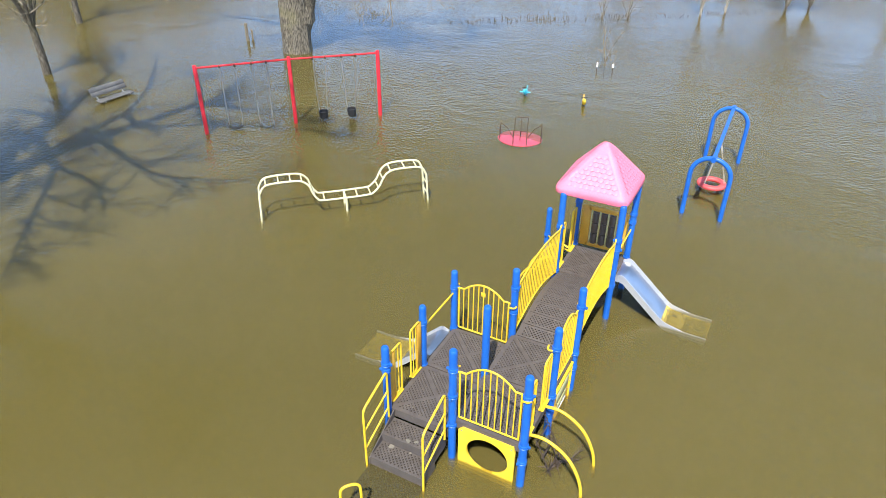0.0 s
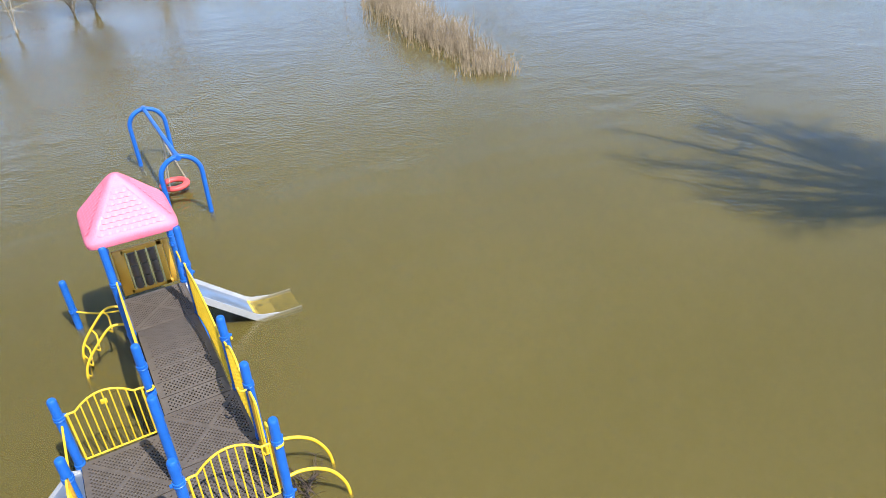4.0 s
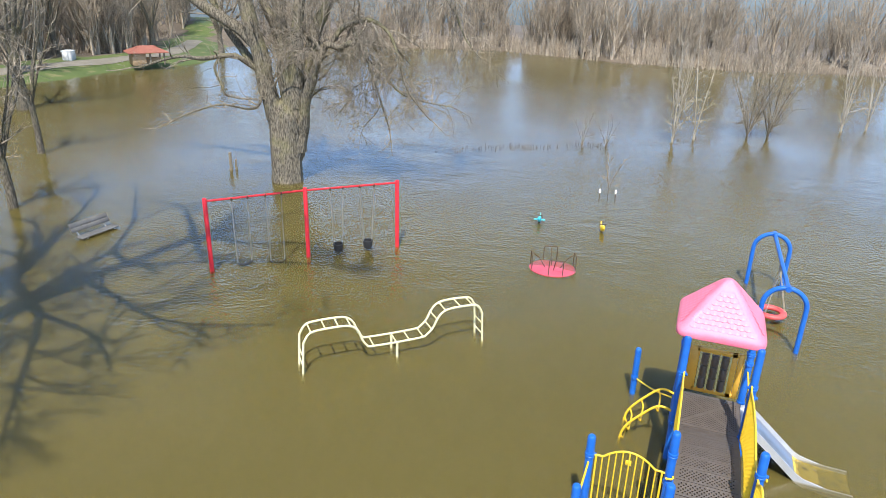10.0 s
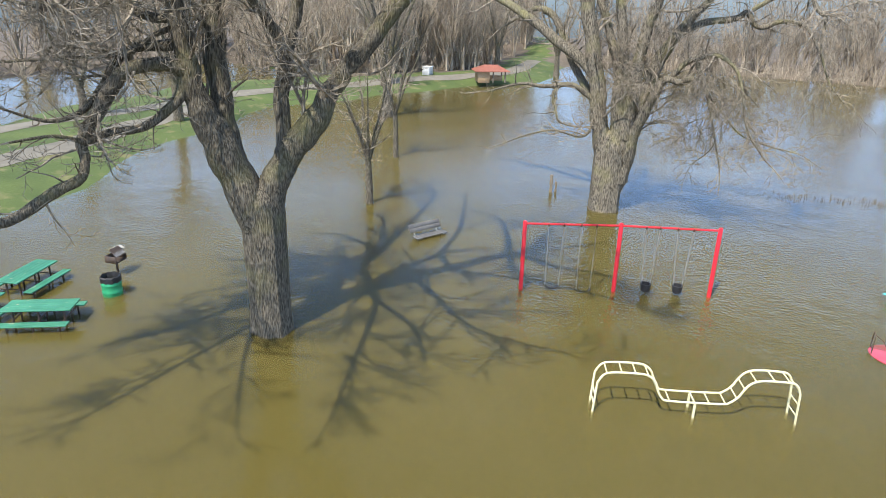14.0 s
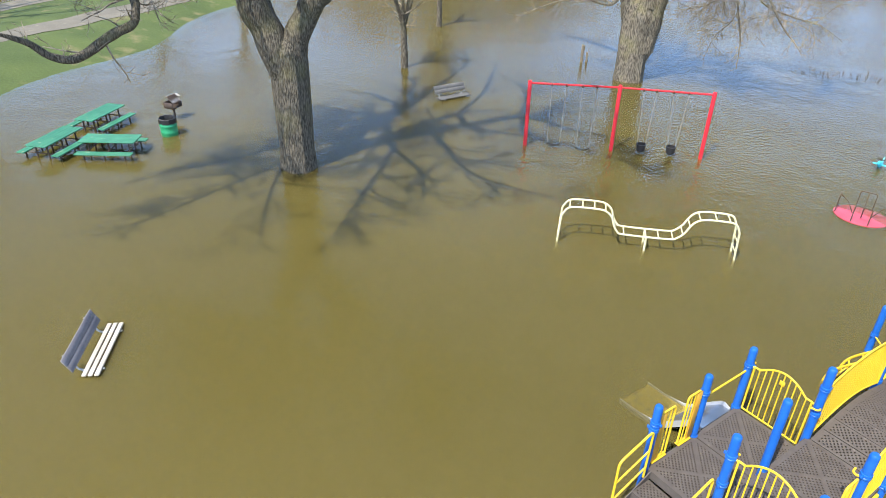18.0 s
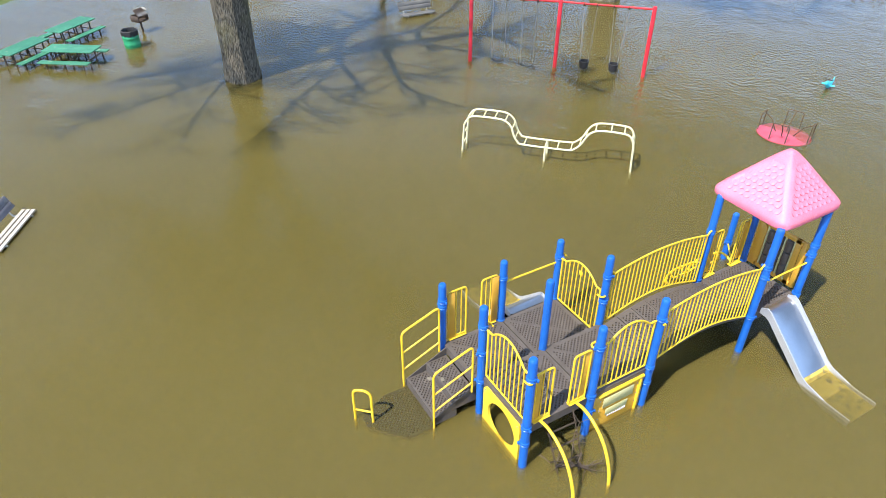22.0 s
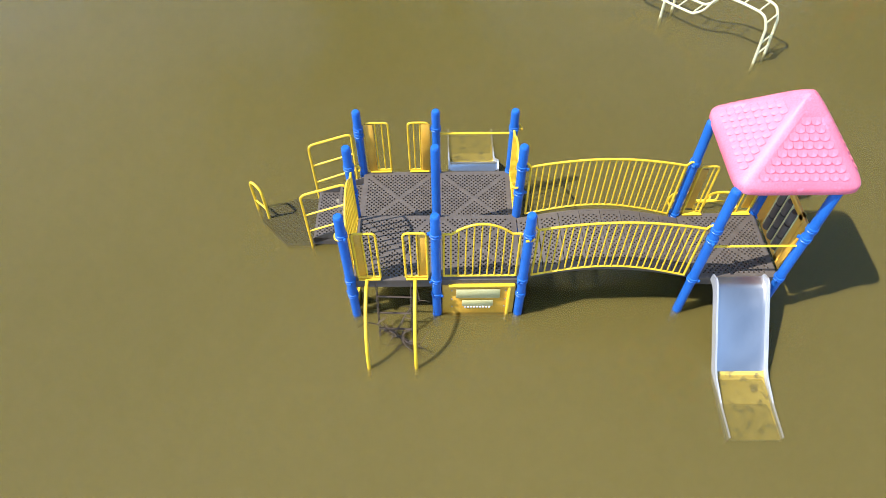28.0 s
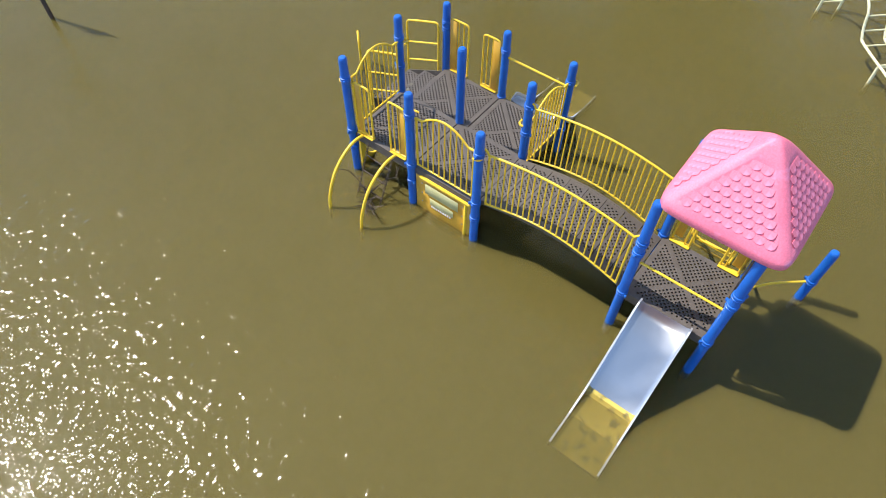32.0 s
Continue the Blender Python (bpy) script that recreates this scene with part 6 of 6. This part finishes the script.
young_tree(37, -10.4, 41.3, 0.34, 12, 2.8, 6, "broad bare tree on the grass bank", BARK, 0.45, "bank_tree", 2)
young_tree(38, 31.2, 53.1, 0.3, 11, 2.6, 6, "bare tree on the grass bank near the shelter", BARK, 0.42, "bank_tree", 2)
young_tree(39, 50.6, 57.0, 0.3, 12, 3.0, 6, "bare tree on the grass bank behind the shelter", BARK, 0.42, "bank_tree", 2)
young_tree(40, 54.3, 51.1, 0.3, 11, 2.4, 6, "bare tree at the flooded edge of the bank", BARK, 0.42, "bank_tree", 2)
young_tree(42, 41.0, 60.0, 0.3, 13, 3.0, 6, "bare tree behind the shelter", BARK, 0.42, "bank_tree", 2)
for k, (x, y, h, st, mat, lab) in enumerate(((33.2, 2.0, 5.6, 5, BARK_PALE, "pale slender sapling clump standing in flood water"), (34.45, 0.86, 6.4, 2, BARK_PALE, "pale slender sapling standing in flood water"), (36.76, -2.13, 5.4, 9, BARK, "bushy bare sapling standing in flood water"), (37.56, -3.31, 5.8, 10, BARK, "bushy bare sapling spreading wide in flood water"), (41.7, -7.84, 4.8, 5, BARK_PALE, "pale bare sapling standing in flood water"), (43.2, -9.5, 3.6, 4, BARK_PALE, "small pale bare sapling in flood water"))):
    young_tree(60 + k, x, y, 0.07, h, 0.35, st, lab, mat, 0.13 if mat is BARK_PALE else 0.42, "sapling", 2, 1.2)
young_tree(70, 20.1, 3.7, 0.012, 1.1, 0.45, 3, "thin reddish sapling between two marker stakes", BARK, 0.25, "sapling", 1, 1.2)
young_tree(71, 29.6, 6.6, 0.02, 1.15, 0.15, 4, "small bare shrub among dead reeds", BARK, 0.35, "shrub", 1, 1.2)
young_tree(72, 30.4, 5.4, 0.03, 1.1, 0.1, 4, "low bare shrub among dead reeds", BARK, 0.5, "shrub", 1, 1.2)
# Out-of-view tree, added only to shade the dark patch of water.
young_tree(75, -6.2, -20.6, 0.5, 16, 7.0, 14, "unseen bare tree added to cast a shadow on flood water", BARK, 0.5, "shade_tree", 2, 1.9)


# ---- brush, reeds and woods ----
def sticks(name, spots, mat, label, category, seed, per, height, lean, r):
    """Uncountable thin stems: each a three-sided tapering stick with side shoots."""
    rng = random.Random(seed)
    v, f = [], []
    for x, y, scale in spots:
        z0 = min(float(land_height(np.array([x]), np.array([y]))[0]), 0.0) if per > 0 else 0.0
        z0 = max(z0, -0.1)
        for _ in range(per):
            a, l = rng.uniform(0, math.tau), rng.uniform(0, lean)
            h = height * scale * rng.uniform(0.45, 1.0)
            bx, by = x + rng.gauss(0, 0.35), y + rng.gauss(0, 0.35)
            mids = [(bx, by, z0), (bx + 0.4 * l * h * math.cos(a), by + 0.4 * l * h * math.sin(a), z0 + h * 0.55), (bx + l * h * math.cos(a), by + l * h * math.sin(a), z0 + h)]
            jobs = [(mids, r)]
            for _ in range(3):
                t = rng.uniform(0.3, 0.9)
                q = mids[1] if t > 0.5 else tuple((mids[0][i] + mids[1][i]) / 2 for i in range(3))
                b, m = rng.uniform(0, math.tau), rng.uniform(0.2, 0.45) * h
                jobs.append(([q, (q[0] + 0.5 * m * math.cos(b), q[1] + 0.5 * m * math.sin(b), q[2] + m * 0.8)], r * 0.6))
            for pts, rad in jobs:
                k = len(v)
                n = len(pts)
                for i, (px, py, pz) in enumerate(pts):
                    rr = rad * (1 - 0.75 * i / (n - 1))
                    v += [(px + rr, py, pz), (px - rr * 0.5, py + rr * 0.87, pz), (px - rr * 0.5, py - rr * 0.87, pz)]
                f += [(k + i * 3 + j, k + i * 3 + (j + 1) % 3, k + (i + 1) * 3 + (j + 1) % 3, k + (i + 1) * 3 + j) for i in range(n - 1) for j in range(3)]
    me = bpy.data.meshes.new(name)
    me.from_pydata(v, [], f)
    me.materials.append(mat)
    return tagged(new(name, me), label, category, kind="stuff")


rng0 = random.Random(5)
spots = []
for k in range(420):
    t = rng0.random() ** 1.25
    spots.append((14.5 + 20 * t + rng0.gauss(0, 0.3), -15.6 - 0.3 * math.sin(t * 9) - 4.2 * t ** 1.7 + rng0.gauss(0, 0.4 + 0.5 * t), (0.45 + 0.8 * min(1, t * 2.4)) * rng0.uniform(0.7, 1.15)))
sticks("brush_strip", spots, BRUSH, "strip of dry tan brush standing in flood water", "brush", 6, 6, 1.5, 0.5, 0.012)
spots = [(24.9 + 5.8 * t + rng0.gauss(0, 0.2), 13.6 - 8.7 * t + rng0.gauss(0, 0.15), rng0.choice((0.3, 0.5, 0.9))) for t in (rng0.random() for _ in range(34))]
spots += [(30.9 + 9 * t, 4.7 - 10 * t + rng0.gauss(0, 0.3), 0.5) for t in (rng0.random() for _ in range(16))]
sticks("dead_reeds", spots, REED, "row of dead reed tufts poking out of flood water", "reeds", 7, 9, 0.5, 0.4, 0.012)


def woods():
    """Bare woodland on the far shores: a few tree forms, repeated, turned and scaled."""
    forms = []
    for k in range(7):
        q, r = Shape(), random.Random(100 + k)
        aim = Wood(100 + k).aside
        q.tube([(0, 0, -0.6), (0.1, 0, 1.5), (0, 0.1, 3.0)], [0.22, 0.17, 0.13], 4, False)
        for j in range(8):
            a = math.tau * (j + r.random()) / 8
            h = r.uniform(5.5, 10.5)
            out = r.uniform(0.08, 0.36) * h
            z = r.uniform(-0.4, 2.6)
            stem = curve([(0, 0, z), (0.45 * out * math.cos(a), 0.45 * out * math.sin(a), z + 0.4 * (h - z)), (out * math.cos(a), out * math.sin(a), h)], 2)
            q.tube(stem, [0.085 - 0.017 * m for m in range(len(stem))], 3, False)
            for _ in range(8):
                t = r.uniform(0.8, len(stem) - 1.01)
                p = stem[int(t)].lerp(stem[int(t) + 1], t - int(t))
                d = aim(Vector((0, 0, 1)), r.uniform(15, 65))
                m = r.uniform(0.8, 2.3)
                tip = p + d * m + Vector((0, 0, 0.15 * m))
                q.tube([p, p + d * m * 0.5, tip], [0.035, 0.026, 0.014], 3, False)
                for _ in range(3):
                    b = p.lerp(tip, r.uniform(0.25, 0.95))
                    q.tube([b, b + aim(d, r.uniform(20, 60)) * r.uniform(0.4, 1.1)], [0.018, 0.009], 3, False)
        forms.append((np.array(q.v), np.array(q.f, int)))
    r = random.Random(9)
    groups = {"far_woods": [], "river_woods": [], "bank_woods": []}
    for _ in range(190):
        s = r.uniform(6.5, 9.2)
        p = along_shore(8 + 30 * r.random() ** 1.4, s, s + 0.01, 2)[0]
        groups["bank_woods"].append((p.x, p.y, r.uniform(0.6, 1.3)))
    for _ in range(8):
        s = r.uniform(1.5, 5.5)
        p = along_shore(r.uniform(9, 12), s, s + 0.01, 2)[0]
        groups["bank_woods"].append((p.x, p.y, r.uniform(0.3, 0.6)))
    line = FAR_SHORE
    for _ in range(360):
        i = r.randrange(1, len(line) - 1)
        t = r.random()
        (ax, ay), (bx, by) = line[i], line[i + 1]
        q = abs(r.gauss(0, 9)) + 0.5
        dx, dy = bx - ax, by - ay
        n = math.hypot(dx, dy)
        groups["far_woods"].append((ax + dx * t - dy / n * q * -1 * -1, ay + dy * t + dx / n * q, r.choice((0.36, 0.42, 0.48, 0.55, 0.6, 0.66, 0.8, 0.95, 1.1)) * r.uniform(0.85, 1.1)))
    for _ in range(200):
        s = r.uniform(0.4, 8.0)
        p = along_shore(33 + 38 * r.random() ** 1.5, s, s + 0.01, 2)[0]
        groups["river_woods"].append((p.x, p.y, r.uniform(0.8, 1.5)))
    for name, spots in groups.items():
        vs, fs, k = [], [], 0
        for x, y, sc in spots:
            v, f = r.choice(forms)
            a = r.uniform(0, math.tau)
            c, s = math.cos(a) * sc, math.sin(a) * sc
            z = max(-0.3, float(land_height(np.array([x]), np.array([y]))[0]))
            vs.append(np.stack([x + v[:, 0] * c - v[:, 1] * s, y + v[:, 0] * s + v[:, 1] * c, z + v[:, 2] * sc], -1))
            fs.append(f + k)
            k += len(v)
        v, f = np.concatenate(vs), np.concatenate(fs)
        me = bpy.data.meshes.new(name)
        me.vertices.add(len(v))
        me.vertices.foreach_set("co", v.astype(np.float32).ravel())
        me.loops.add(f.size)
        me.loops.foreach_set("vertex_index", f.astype(np.int32).ravel())
        me.polygons.add(len(f))
        me.polygons.foreach_set("loop_start", np.arange(0, f.size, 4, dtype=np.int32))
        me.update(calc_edges=True)
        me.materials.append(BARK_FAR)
        tagged(new(name, me), "bare grey-brown woodland along the flooded shore", "woods", kind="stuff")
woods()
r2 = random.Random(77)
spots = []
for _ in range(620):
    i = r2.randrange(1, len(FAR_SHORE) - 2)
    (ax, ay), (bx, by), t = FAR_SHORE[i], FAR_SHORE[i + 1], r2.random()
    n = math.hypot(bx - ax, by - ay)
    q = r2.uniform(-0.5, 5)
    spots.append((ax + (bx - ax) * t - (by - ay) / n * q, ay + (by - ay) * t + (bx - ax) / n * q, r2.uniform(0.5, 1.2)))
for _ in range(300):
    q0 = r2.uniform(6.6, 9.2)
    p = along_shore(r2.uniform(9, 14), q0, q0 + 0.01, 2)[0]
    spots.append((p.x, p.y, r2.uniform(0.3, 0.9)))
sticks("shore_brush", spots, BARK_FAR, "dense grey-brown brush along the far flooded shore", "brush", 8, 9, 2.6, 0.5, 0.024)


# ---- flotsam ----
def driftwood():
    w = Wood(91)
    for p, d, l in (((-0.75, -1.75, -0.1), (0.5, 0.35, 0.5), 0.9), ((-0.3, -1.85, -0.1), (-0.7, 0.5, 0.45), 0.9), ((-0.6, -1.55, -0.1), (0.2, -0.6, 0.5), 0.6), ((-0.9, -1.5, -0.1), (0.6, -0.3, 0.3), 0.7)):
        w.rng.seed(int(l * 10) + int(p[0] * 100))
        n = 5
        pts, q, e = [Vector(p)], Vector(p), Vector(d).normalized()
        for _ in range(n):
            e = (e + Vector((w.rng.uniform(-1, 1), w.rng.uniform(-1, 1), w.rng.uniform(-1.1, 0.7))) * 0.3).normalized()
            q = q + e * l / n
            q.z = max(q.z, 0.02)
            pts.append(q.copy())
        w.fine.tube(pts, [0.014 - 0.002 * i for i in range(len(pts))], 5, False)
        for a in pts[1:]:
            for _ in range(3):
                e2 = Vector((w.rng.uniform(-1, 1), w.rng.uniform(-1, 1), w.rng.uniform(-0.2, 0.7))).normalized()
                w.fine.tube([a, a + e2 * 0.12, a + e2 * 0.22 + Vector((0, 0, -0.03))], [0.006, 0.005, 0.003], 3, False)
    solid("driftwood", w.fine, DARK_METAL, "tangle of dark driftwood twigs caught in the climber", "driftwood", kind="stuff")
driftwood()


def floating_bits():
    r = random.Random(44)
    s = Shape()
    for _ in range(260):
        x, y = r.uniform(-9, 7), r.uniform(-9, 5)
        if r.random() < 0.5:
            x, y = r.gauss(-4, 2.0), r.gauss(-3.5, 1.5)
        a, k = r.uniform(0, 6.28), r.uniform(0.004, 0.013)
        c, d = math.cos(a) * k, math.sin(a) * k
        s.add([(x + c, y + d, 0.004), (x - d * 0.5, y + c * 0.5, 0.008), (x - c, y - d, 0.004), (x + d * 0.5, y - c * 0.5, 0.006)], [(0, 1, 2, 3)])
    solid("floating_leaf_bits", s, BENCH_WOOD, "scattered pale leaf bits floating on the flood water", "flotsam", kind="stuff", smooth=0)
floating_bits()

# ---- mud and litter left on the decks ----
def mud_patches():
    r = random.Random(12)
    s = Shape()
    for x, y, z, size in [(-1.56, 0.62, 0.356, 0.05), (-1.52, 0.50, 0.356, 0.04), (-1.30, 0.50, 0.356, 0.03), (-1.66, 0.90, 0.176, 0.05), (-1.62, 0.55, 0.176, 0.035)] + [(r.uniform(-1.1, 1.1), r.uniform(-1.1, -0.1), HIGH + 0.006, r.uniform(0.008, 0.018)) for _ in range(14)] + [(r.uniform(-1.1, 1.1), r.uniform(0.15, 1.1), LOW + 0.006, r.uniform(0.008, 0.02)) for _ in range(12)]:
        n = 9
        k = len(s.v)
        s.v += [(x + size * r.uniform(0.5, 1.2) * math.cos(math.tau * i / n), y + size * r.uniform(0.5, 1.2) * math.sin(math.tau * i / n), z) for i in range(n)] + [(x, y, z + 0.006 + size * 0.08)]
        s.f += [(k + i, k + (i + 1) % n, k + n) for i in range(n)]
    solid("mud_patches", s, PATH_STONE, "pale dried mud and leaf bits left on the brown decks", "mud", kind="stuff")
mud_patches()
